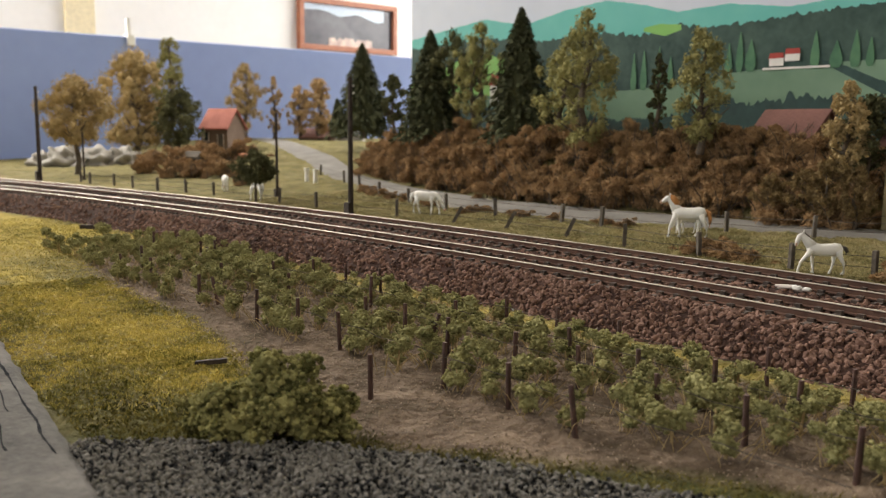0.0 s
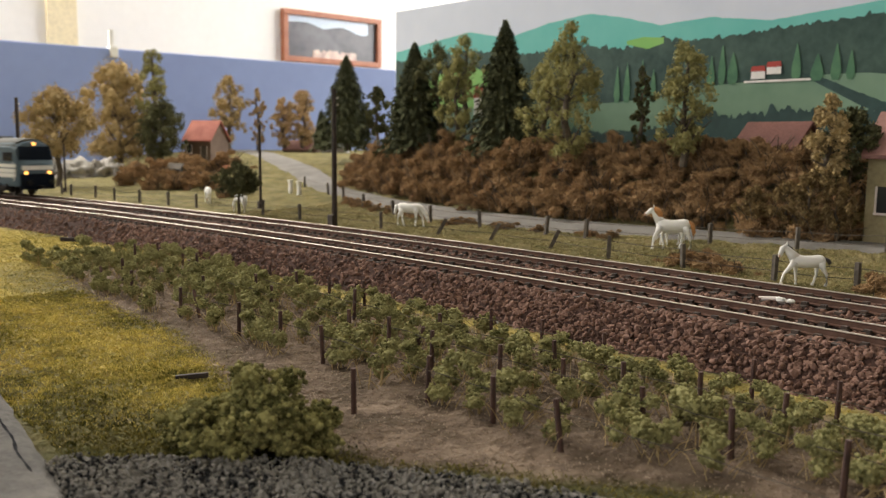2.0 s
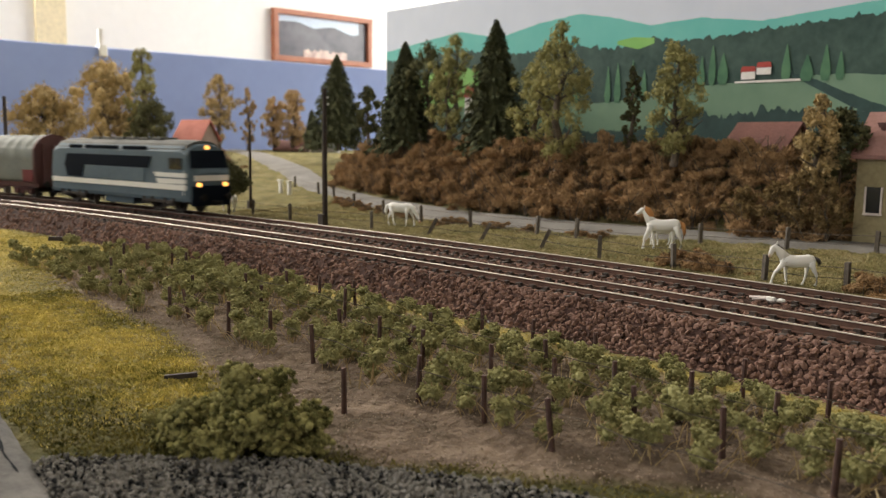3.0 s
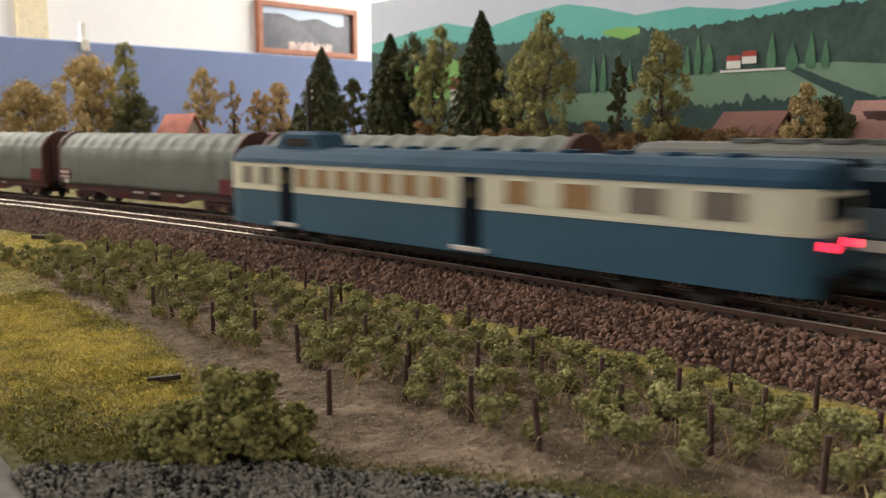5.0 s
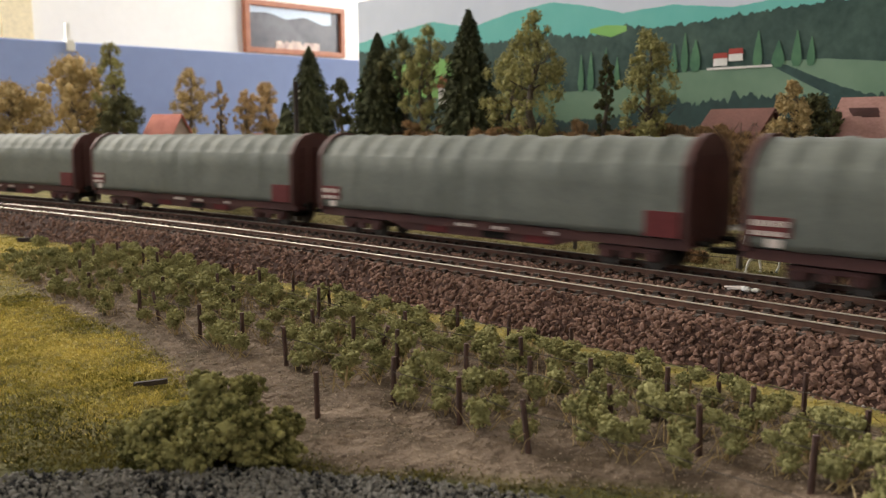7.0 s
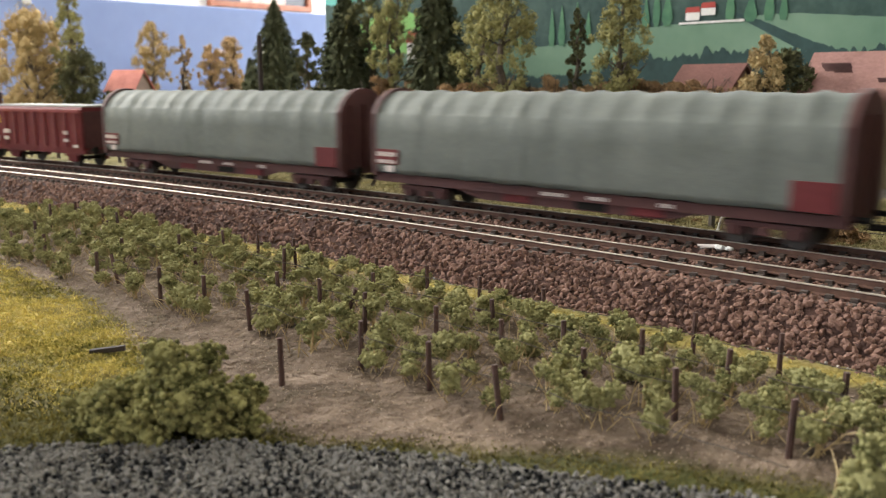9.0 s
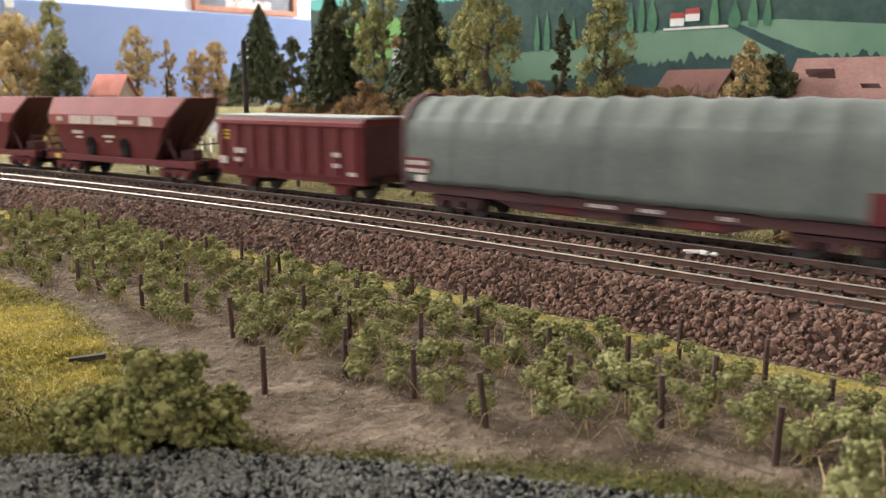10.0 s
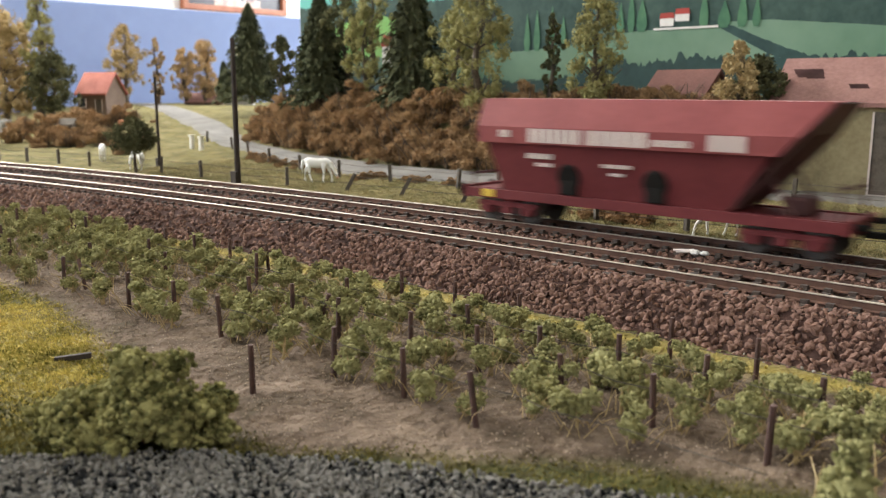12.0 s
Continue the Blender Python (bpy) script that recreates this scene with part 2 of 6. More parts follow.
def ground_material():
    """Turf, bare soil and yellow flock, mixed by the masks stored on the ground mesh."""
    m = bpy.data.materials.new("turf_and_soil")
    m.use_nodes = True
    nt = m.node_tree
    bsdf = nt.nodes["Principled BSDF"]
    co = nt.nodes.new("ShaderNodeTexCoord").outputs["Object"]

    def noise_ramp(scale, cols, lo=0.3, hi=0.7):
        n = nt.nodes.new("ShaderNodeTexNoise")
        n.inputs["Scale"].default_value, n.inputs["Detail"].default_value = scale, 8
        n.inputs["Roughness"].default_value = 0.7
        nt.links.new(co, n.inputs["Vector"])
        r = nt.nodes.new("ShaderNodeValToRGB")
        r.color_ramp.elements[0].position, r.color_ramp.elements[1].position = lo, hi
        r.color_ramp.elements[0].color, r.color_ramp.elements[1].color = (*cols[0], 1), (*cols[-1], 1)
        for i, c in enumerate(cols[1:-1], 1):
            r.color_ramp.elements.new(lo + (hi - lo) * i / (len(cols) - 1)).color = (*c, 1)
        nt.links.new(n.outputs["Fac"], r.inputs[0])
        return n.outputs["Fac"], r.outputs[0]

    _, turf = noise_ramp(45, [(0.07, 0.062, 0.03), (0.152, 0.138, 0.06), (0.26, 0.215, 0.12)])
    _, moss = noise_ramp(90, [(0.022, 0.026, 0.008), (0.065, 0.066, 0.02), (0.12, 0.1, 0.035)])
    _, yellow = noise_ramp(60, [(0.3, 0.24, 0.045), (0.6, 0.46, 0.11)])
    fac, soil = noise_ramp(70, [(0.06, 0.043, 0.032), (0.14, 0.103, 0.076), (0.27, 0.206, 0.155)])
    last = turf
    for key, col in (("yellow", yellow), ("moss", moss), ("soil", soil)):
        a = nt.nodes.new("ShaderNodeAttribute")
        a.attribute_name = key
        edge = nt.nodes.new("ShaderNodeMath")
        edge.operation = "MULTIPLY_ADD"
        edge.inputs[1].default_value, edge.inputs[2].default_value = 1.2, -0.6
        nt.links.new(fac, edge.inputs[0])
        add = nt.nodes.new("ShaderNodeMath")
        add.operation, add.use_clamp = "ADD", True
        nt.links.new(a.outputs["Fac"], add.inputs[0])
        nt.links.new(edge.outputs[0], add.inputs[1])
        mix = nt.nodes.new("ShaderNodeMix")
        mix.data_type = "RGBA"
        nt.links.new(add.outputs[0], mix.inputs[0])
        nt.links.new(last, mix.inputs[6])
        nt.links.new(col, mix.inputs[7])
        last = mix.outputs[2]
    nt.links.new(last, bsdf.inputs["Base Color"])
    bsdf.inputs["Roughness"].default_value = 0.95
    bsdf.inputs["Specular IOR Level"].default_value = 0.1
    grain = nt.nodes.new("ShaderNodeTexNoise")
    grain.inputs["Scale"].default_value, grain.inputs["Detail"].default_value = 420, 6
    nt.links.new(co, grain.inputs["Vector"])
    b = nt.nodes.new("ShaderNodeBump")
    b.inputs["Strength"].default_value, b.inputs["Distance"].default_value = 1.0, 0.0022
    nt.links.new(grain.outputs["Fac"], b.inputs["Height"])
    nt.links.new(b.outputs[0], bsdf.inputs["Normal"])
    return m


# ---- mesh helpers, in cm ----
rng = np.random.default_rng(7)


def to_mesh(name, bm, material, smooth=False):
    me = bpy.data.meshes.new(name)
    bm.transform(Matrix.Scale(CM, 4))
    bmesh.ops.recalc_face_normals(bm, faces=bm.faces)
    bm.to_mesh(me)
    bm.free()
    for m in material if isinstance(material, (list, tuple)) else [material]:
        me.materials.append(m)
    if smooth:
        me.shade_smooth()
    return me


def part(name, bm, material, parent=None, label="", m=None, smooth=False):
    ob = new(name, to_mesh(name, bm, material, smooth) if isinstance(bm, bmesh.types.BMesh) else bm)
    if parent is not None:
        ob.parent = parent
    if m is not None:
        ob.matrix_basis = m
    return tagged(ob, label)


def thing(name, label, category, group="", m=None, kind=""):
    ob = new(name)
    ob.empty_display_size = 0.01
    if m is not None:
        ob.matrix_basis = m
    return tagged(ob, label, category, group, kind)


def raw_mesh(name, verts, faces, material, smooth=False):
    me = bpy.data.meshes.new(name)
    me.from_pydata((np.asarray(verts) * CM).tolist(), [], faces.tolist() if hasattr(faces, "tolist") else faces)
    me.materials.append(material)
    if smooth:
        me.shade_smooth()
    return me


def box(bm, x0, x1, y0, y1, z0, z1, bevel=0.0):
    vs = [bm.verts.new((x, y, z)) for x in (x0, x1) for y in (y0, y1) for z in (z0, z1)]
    fs = [bm.faces.new([vs[i] for i in f]) for f in ((0, 1, 3, 2), (4, 6, 7, 5), (0, 4, 5, 1), (2, 3, 7, 6), (0, 2, 6, 4), (1, 5, 7, 3))]
    if bevel:
        bmesh.ops.bevel(bm, geom=list({e for f in fs for e in f.edges}), offset=bevel, segments=2, affect="EDGES", profile=0.6)
    return bm


def boxed(*a, **k):
    return box(bmesh.new(), *a, **k)


def tube(bm, p, q, r0, r1=None, seg=8, caps=True):
    p, q = Vector(p), Vector(q)
    r1 = r0 if r1 is None else r1
    turn = (q - p).to_track_quat("Z", "Y").to_matrix()
    rings = []
    for c, r in ((p, r0), (q, r1)):
        rings.append([bm.verts.new(c + turn @ Vector((r * math.cos(2 * math.pi * i / seg), r * math.sin(2 * math.pi * i / seg), 0))) for i in range(seg)])
    for i in range(seg):
        bm.faces.new((rings[0][i], rings[0][(i + 1) % seg], rings[1][(i + 1) % seg], rings[1][i]))
    if caps:
        bm.faces.new(rings[0][::-1])
        bm.faces.new(rings[1])
    return bm


def loft(bm, sections, closed=True, caps=True):
    rings = [[bm.verts.new(p) for p in s] for s in sections]
    n = len(rings[0])
    for a, b in zip(rings, rings[1:]):
        for i in range(n if closed else n - 1):
            j = (i + 1) % n
            bm.faces.new((a[i], a[j], b[j], b[i]))
    if caps and closed:
        bm.faces.new(rings[0][::-1])
        bm.faces.new(rings[-1])
    return bm


def ball(bm, c, r, squash=(1, 1, 1), level=2, rough=0.0, seed=0):
    res = bmesh.ops.create_icosphere(bm, subdivisions=level, radius=1)
    for v in res["verts"]:
        k = 1 + rough * noise.noise(v.co * 2.3 + Vector((seed * 3.1, seed * 1.7, 0)))
        v.co = Vector(c) + Vector((v.co.x * squash[0], v.co.y * squash[1], v.co.z * squash[2])) * r * k
    return bm


# ---- ground ----
X0, R_WIDE, S_TIGHT, R_TIGHT = 1.5, 300.0, -95.0, 60.0
NEAR, FAR = 0.865, 5.465


def track_at(s, off):
    """Place and heading at s along the line, off to its far side; straight, then a wide bend, then the return loop."""
    if s >= X0:
        return s, off, 0.0
    a = (X0 - max(s, S_TIGHT)) / R_WIDE
    x, y = X0 - (R_WIDE + off) * math.sin(a), -R_WIDE + (R_WIDE + off) * math.cos(a)
    if s < S_TIGHT:
        b = a + (S_TIGHT - s) / R_TIGHT
        cx, cy = x - (R_TIGHT + off) * -math.sin(a), y - (R_TIGHT + off) * math.cos(a)
        x, y, a = cx - (R_TIGHT + off) * math.sin(b), cy + (R_TIGHT + off) * math.cos(b), b
    return x, y, a


def track_offset(x, y):
    """How far y lies beyond the near track's front rail, for x before the return loop."""
    dx = np.minimum(0, x - X0)
    return np.where(x >= X0, y, np.sqrt(dx ** 2 + (y + R_WIDE) ** 2) - R_WIDE)


def smooth(a):
    a = np.clip(a, 0, 1)
    return a * a * (3 - 2 * a)


ROAD = [(60, 24.5), (20, 24), (0, 23.2), (-12, 20.6), (-22, 18.7), (-32, 18.2), (-45, 20.6), (-62, 27), (-85, 36), (-112, 47), (-136, 56)]


def road_y(x):
    xs, ys = zip(*ROAD[::-1])
    return np.interp(x, xs, ys)


def height(x, y):
    x, y = np.asarray(x, float), np.asarray(y, float)
    off = track_offset(x, y)
    h = -1.12 - 0.3 * smooth((off + 8) / 5)
    h = h + (0.75) * smooth((off - 6.5) / 1.5)
    bank = 4.2 * smooth((y - road_y(x) - 2.6) / 6.5)
    slope = 3.3 * smooth((y - 10) / 42)
    w = smooth((x + 78) / 20)
    h = h + np.where(off > 6.4, bank * w + slope * (1 - w) + 0.5 * smooth((y - 13) / 8) * w, 0)
    return h


def relief(x, y):
    """Height with the small lumps of the landscape; also the coarse lumps alone."""
    x, y = np.asarray(x, float), np.asarray(y, float)
    lumps = np.array([noise.fractal((a * 0.9, b * 0.9, 0.3), 0.7, 2.0, 4) for a, b in zip(x, y)])
    fine = np.array([noise.noise((a * 4.1, b * 4.1, 1.3)) for a, b in zip(x, y)])
    tuft = np.array([noise.noise((a * 3.0, b * 8.0, 2.3)) for a, b in zip(x, y)])
    off = track_offset(x, y)
    calm = np.where((off > -2.6) & (off < 8), 0.3, 1.0)
    turfy = np.where((y < -12.4) & (x < -3), 1.0, 0.12)
    return height(x, y) + (0.09 * lumps + 0.045 * fine + 0.055 * tuft * turfy) * calm, lumps


def ground_z(x, y):
    return float(height(x, y))


def build_ground():
    xs = np.concatenate([np.linspace(-138, -66, 110)[:-1], np.linspace(-66, -30, 120)[:-1], np.linspace(-30, 16, 330)[:-1], np.linspace(16, 225, 60)])
    ys = np.concatenate([np.linspace(-140, -32, 30)[:-1], np.linspace(-32, -2, 220)[:-1], np.linspace(-2, 7, 20)[:-1], np.linspace(7, 34.6, 110)[:-1], np.linspace(34.6, 110, 40)])
    gx, gy = np.meshgrid(xs, ys, indexing="ij")
    px, py = gx.ravel(), gy.ravel()
    off = track_offset(px, py)
    gz, lumps = relief(px, py)
    nx, ny = len(xs), len(ys)
    i = np.arange(nx * ny).reshape(nx, ny)
    faces = np.stack([i[:-1, :-1], i[1:, :-1], i[1:, 1:], i[:-1, 1:]], -1).reshape(-1, 4)
    me = raw_mesh("ground", np.stack([px, py, gz], 1), faces, ground_material(), True)
    # bare soil of the vineyard, its front edge wandering; yellow flock on the verge and the left meadow
    front = np.interp(px, [-40, -26, -20, -12, -7.5, -4.5, -1, 1.5, 3.2, 5.5, 8.5, 14], [-8, -11.6, -12.6, -12.7, -13.6, -14.4, -14.9, -14.4, -12.8, -11.2, -9.6, -8.6])
    d_soil = np.minimum(py - front, -3.7 - off) + 0.35 * lumps
    soil = np.clip(0.5 + d_soil / 1.0, 0, 1) * np.clip((px + 34) / 8, 0, 1)
    verge = 0.55 * np.clip(1 - np.abs(off + 3.0) / 0.9, 0, 1)
    meadow = np.clip(0.9 - np.abs(py - (-15.2 + 0.02 * (px + 12))) / 3.2, 0, 1) * np.clip((-3 - px) / 5, 0, 1) * np.clip((py + 18.6) / 1.5, 0, 1)
    far = np.clip((-24 - px) / 10, 0, 1) * np.clip((-2.2 - off) / 1, 0, 1) * 0.7
    past = np.clip((off - 6) / 3, 0, 1) * 0.04
    yellow = np.clip(np.maximum.reduce([verge, meadow * (0.6 + 0.7 * lumps), far, past]), 0, 1)
    moss = np.maximum(np.clip((px + 5.5) / 3, 0, 1) * np.clip((-7.5 - py) / 1.5, 0, 1), 0.4 * np.clip((px + 7) / 5, 0, 1) * np.clip((-15.6 - py) / 1.2, 0, 1))
    for key, values in (("soil", soil), ("yellow", yellow), ("moss", moss)):
        me.attributes.new(key, "FLOAT", "POINT").data.foreach_set("value", values)
    ob = new("ground", me)
    tagged(ob, "model landscape of green and yellow turf with bare sandy soil", "ground", kind="structure")


build_ground()


def strip(name, material, centre, half, z, n, label, category, lift=0.05, jitter=0.0):
    """A strip of road draped on the ground."""
    vs, fs = [], []
    for k, (x, y) in enumerate(centre):
        a, b = centre[max(0, k - 1)], centre[min(len(centre) - 1, k + 1)]
        d = Vector((b[0] - a[0], b[1] - a[1], 0)).normalized()
        for j in range(n + 1):
            u = (2 * j / n - 1) * half * (1 + jitter * noise.noise((x * 0.6, y * 0.6, j)))
            p = (x - d.y * u, y + d.x * u)
            vs.append((*p, (ground_z(*p) if z is None else z) + lift + (0.02 * noise.noise((p[0], p[1], 5))) - (0.3 if j in (0, n) else 0)))
    for k in range(len(centre) - 1):
        for j in range(n):
            a = k * (n + 1) + j
            fs.append((a, a + 1, a + n + 2, a + n + 1))
    return tagged(new(name, raw_mesh(name, vs, fs, material, True)), label, category, kind="structure")


road_line = [(x, float(road_y(x))) for x in np.linspace(60, -136, 160)]
strip("road", M["road"], road_line, 2.3, None, 6, "narrow grey asphalt lane past the paddock", "road", 0.14, 0.06)

# grey lane and gravel bed in front
def lane_edge(x):
    return -18.35 - 0.107 * (x + 13)


bm = bmesh.new()
loft(bm, [[(x, lane_edge(x) + 0.12 * noise.noise((x * 1.3, 0, 0)), -1.0), (x, lane_edge(x) - 0.18, -0.93), (x, -27, -0.93), (x, -27, -1.7), (x, lane_edge(x), -1.7)] for x in np.linspace(-40, 4, 90)])
lane = tagged(part("front_lane", bm, M["lane"]), "weathered grey roadway slab with a worn edge", "road", kind="structure")
for k in range(9):
    bm = bmesh.new()
    d, r = 0.35 + 0.36 * k, np.random.default_rng(70 + k)
    x0 = r.uniform(-20, -9)
    secs = []
    for x in np.arange(x0, x0 + r.uniform(8, 16), 0.25):
        y, w = lane_edge(x) - d + 0.09 * noise.noise((x * 0.8, k * 3, 0)), 0.028 * (0.4 + abs(noise.noise((x * 1.5, k, 4))) * 2)
        secs.append([(x, y - w, -0.935), (x, y + w, -0.935), (x, y + w, -0.922), (x, y - w, -0.922)])
    part("crack", loft(bm, secs), M["gravel_bed"], lane, "dark tar-filled crack")

GRAVEL_EDGE = ([-4, -2.2, -0.8, 0.8, 2, 3.6, 5.8, 9, 16], [-19.6, -18.9, -17.2, -15.5, -14.75, -13.6, -12.5, -10.8, -7.6])
bm = bmesh.new()
loft(bm, [[(x, float(np.interp(x, *GRAVEL_EDGE)) - 0.1, -1.0), (x, lane_edge(x), -0.98), (x, lane_edge(x), -1.6), (x, float(np.interp(x, *GRAVEL_EDGE)), -1.6)] for x in np.linspace(-2.3, 13, 40)])
tagged(part("gravel_bed", bm, M["gravel_bed"]), "dark grey gravel strip along the front edge", "gravel", kind="structure")


def stones(name, points, size, material, label, seed, flatten=0.75, fade=None):
    """Many small broken stones in one mesh."""
    r = np.random.default_rng(seed)
    base = bmesh.new()
    bmesh.ops.create_icosphere(base, subdivisions=1, radius=1)
    shape = np.array([v.co[:] for v in base.verts])
    tris = np.array([[v.index for v in f.verts] for f in base.faces])
    base.free()
    n, k = len(points), len(shape)
    sz = size * r.uniform(0.55, 1.35, (n, 1, 1))
    sq = r.uniform(0.6, 1.2, (n, 1, 3))
    sq[..., 2] *= flatten
    v = shape[None] * r.uniform(0.62, 1.2, (n, k, 1)) * sq
    q = r.normal(size=(n, 4))
    q /= np.linalg.norm(q, axis=1, keepdims=True)
    w, x, y, z = q.T
    rot = np.stack([1 - 2 * (y * y + z * z), 2 * (x * y - w * z), 2 * (x * z + w * y), 2 * (x * y + w * z), 1 - 2 * (x * x + z * z), 2 * (y * z - w * x),
                    2 * (x * z - w * y), 2 * (y * z + w * x), 1 - 2 * (x * x + y * y)], 1).reshape(n, 3, 3)
    v = np.einsum("nij,nkj->nki", rot, v) * sz + np.asarray(points)[:, None]
    f = tris[None] + (np.arange(n) * k)[:, None, None]
    ob = new(name, raw_mesh(name, v.reshape(-1, 3), f.reshape(-1, 3), material))
    return tagged(ob, label, "gravel", kind="stuff")


def ballast_z(off):
    """Cross-section of the double-track ballast."""
    return np.interp(off, [-2.6, -2.1, -0.85, 7.2, 8.2], [-1.62, -1.4, -0.34, -0.34, -0.9])


def build_ballast():
    ss = np.concatenate([np.linspace(-320, -95, 120), np.linspace(-93, 222, 160)])
    offs = [-2.6, -2.1, -1.5, -0.85, 7.2, 7.7, 8.2, 8.2, -2.6]
    zs = [float(ballast_z(o)) for o in offs[:-2]] + [-1.9, -1.9]
    bm = bmesh.new()
    loft(bm, [[(*track_at(s, o)[:2], z) for o, z in zip(offs, zs)] for s in ss])
    tagged(part("ballast_bed", bm, M["ballast_bed"]), "raised brown ballast bed under two tracks", "railway bed", kind="structure")
    r = np.random.default_rng(3)
    pts = []
    for s0, s1, n in ((-12, 14, 9000), (-40, -12, 5500), (-75, -40, 3000)):
        s, o = r.uniform(s0, s1, n), np.where(r.random(n) < 0.55, r.uniform(-2.5, -0.3, n), r.uniform(-0.3, 7.6, n))
        for a, b in zip(s, o):
            x, y, _ = track_at(a, b)
            pts.append((x, y, float(ballast_z(b)) + r.uniform(-0.05, 0.05) * (1 if b < -0.4 else 0.3)))
    stones("ballast_stones", pts, 0.117, M["ballast"], "loose reddish-brown ballast stones on the track bed", 5)
    a, b = r.uniform(-22, 9, 420), -2.55 + r.normal(0, 0.16, 420)
    chips = [(*track_at(p, q)[:2], float(ballast_z(q)) + 0.08) for p, q in zip(a, b)]
    stones("pale_chips", chips, 0.045, M["rock"], "pale stone chips along the foot of the ballast", 8)
    n = 40000
    x, y = r.uniform(-3.4, 9, n), r.uniform(-20, -11, n)
    keep = (y < np.interp(x, *GRAVEL_EDGE) + r.normal(0, 0.1, n)) & (y > lane_edge(x) - 0.05) & (x > -2.4)
    stones("grey_gravel_stones", np.stack([x, y, -0.93 + r.uniform(-0.05, 0.05, n)], 1)[keep], 0.054, M["gravel"], "loose grey and white gravel chippings", 6)


build_ballast()


# ---- tracks ----
def rail_mesh(off):
    profile_side = [(-0.12, -0.26), (0.12, -0.26), (0.12, -0.23), (0.03, -0.2), (0.03, -0.07), (0.042, -0.05), (0.042, -0.02), (-0.042, -0.02), (-0.042, -0.05), (-0.03, -0.07), (-0.03, -0.2), (-0.12, -0.23)]
    ss = np.concatenate([np.linspace(-320, -95, 150), np.linspace(-93.5, 2, 90), [60, 222]])
    side, top = bmesh.new(), bmesh.new()
    loft(side, [[(*track_at(s, off + u)[:2], z) for u, z in profile_side] for s in ss])
    loft(top, [[(*track_at(s, off + u)[:2], z) for u, z in ((-0.045, -0.04), (0.045, -0.04), (0.045, -0.016), (0.033, -0.005), (0.012, 0.0), (-0.012, 0.0), (-0.033, -0.005), (-0.045, -0.016))] for s in ss])
    return side, top


def build_track(name, centre, label):
    line = thing(name, label, "railway track")
    for off in (centre - 0.865, centre + 0.865):
        side, top = rail_mesh(off)
        web = part("rail", side, M["rail_side"], line)
        part("rail_head", top, M["rail_top"], web, "polished steel rail head")
    bm = bmesh.new()
    box(bm, -0.13, 0.13, -1.5, 1.5, -0.42, -0.27, 0.02)
    for y in (-1.06, -0.67, 0.67, 1.06):
        box(bm, -0.1, 0.1, y - 0.09, y + 0.09, -0.27, -0.17)
    sleeper = to_mesh("sleeper", bm, M["sleeper"])
    for s in np.arange(-130, 60, 0.66):
        x, y, a = track_at(s, centre)
        part("sleeper", sleeper, None, line, m=at(x, y, 0, 0, 0, math.degrees(a)))
    return line


build_track("near_track", NEAR, "near railway track with rusty rails on dark sleepers")
build_track("far_track", FAR, "far railway track with rusty rails on dark sleepers")


# ---- room shell ----
def shell(name, bm, material, label, category="wall"):
    return tagged(part(name, bm, material), label, category, kind="structure")


ZF, ZC = -95, 165
shell("floor", boxed(-240, 330, -280, 280, ZF - 10, ZF), M["floor"], "brown wooden room floor", "floor")
shell("ceiling", boxed(-240, 330, -280, 280, ZC, ZC + 10), M["ceiling"], "plain white ceiling", "ceiling")
bm = bmesh.new()
box(bm, -240, -192, 250, 265, ZF, ZC)
box(bm, 2, 330, 250, 265, ZF, ZC)
box(bm, -192, 2, 250, 265, ZF, 12)
box(bm, -192, 2, 250, 265, 148, ZC)
shell("wall_north", bm, M["wall"], "white room wall with a wide window opening")
shell("wall_east", boxed(300, 315, -250, 250, ZF, ZC), M["wall"], "plain white room wall")
WEST, SOUTH = -206, -250
bm = bmesh.new()
box(bm, WEST - 14, WEST, -250, -120, ZF, ZC)
box(bm, WEST - 14, WEST, 50, 250, ZF, ZC)
box(bm, WEST - 14, WEST, -120, 50, ZF, 40)
box(bm, WEST - 14, WEST, -120, 50, 150, ZC)
shell("wall_west", bm, M["wall"], "white room wall with a wide window opening")
# the opening in this unseen wall is added for the fill light
bm = bmesh.new()
box(bm, -240, -192, SOUTH - 14, SOUTH, ZF, ZC)
box(bm, 12, 330, SOUTH - 14, SOUTH, ZF, ZC)
box(bm, -192, 12, SOUTH - 14, SOUTH, ZF, 30)
box(bm, -192, 12, SOUTH - 14, SOUTH, 150, ZC)
shell("wall_south", bm, M["wall"], "white room wall with a wide window opening")

bm = boxed(-140, -138.5, 2, 118, -12, 20.2, 0.3)
tagged(part("blue_panel", bm, M["blue_board"]), "plain blue board closing the end of the layout", "panel", kind="structure")
tagged(part("layout_table", boxed(-138, 225, -140, 118, -12, -2.2), M["frame_wood"]), "wooden baseboard that carries the model landscape", "table", kind="structure")


clamp = thing("panel_clamp", "small white clamp gripping the top of the blue board", "clamp", m=at(-139.2, 33.2, 19.2))
part("jaw", boxed(-1.2, 1.2, -0.7, 0.7, -0.6, 1.4, 0.2), M["white"], clamp)
part("handle", boxed(-0.5, 0.5, -0.5, 0.3, 1.3, 4.2, 0.15), M["white"], clamp)
shell("trim", boxed(WEST, WEST + 1.5, 42.7, 49.5, ZF, 40), M["cream"], "cream painted vertical wall panel", "panel")


# ---- painted backdrop ----
def outline(points, bottom, wave=0.0, step=0.5, seed=0):
    xs = np.arange(points[0][0], points[-1][0] + step, step)
    zs = np.interp(xs, *zip(*points))
    return [(x, z + wave * noise.fractal((x * 1.7, seed, 0), 0.6, 2, 4)) for x, z in zip(xs, zs)], bottom


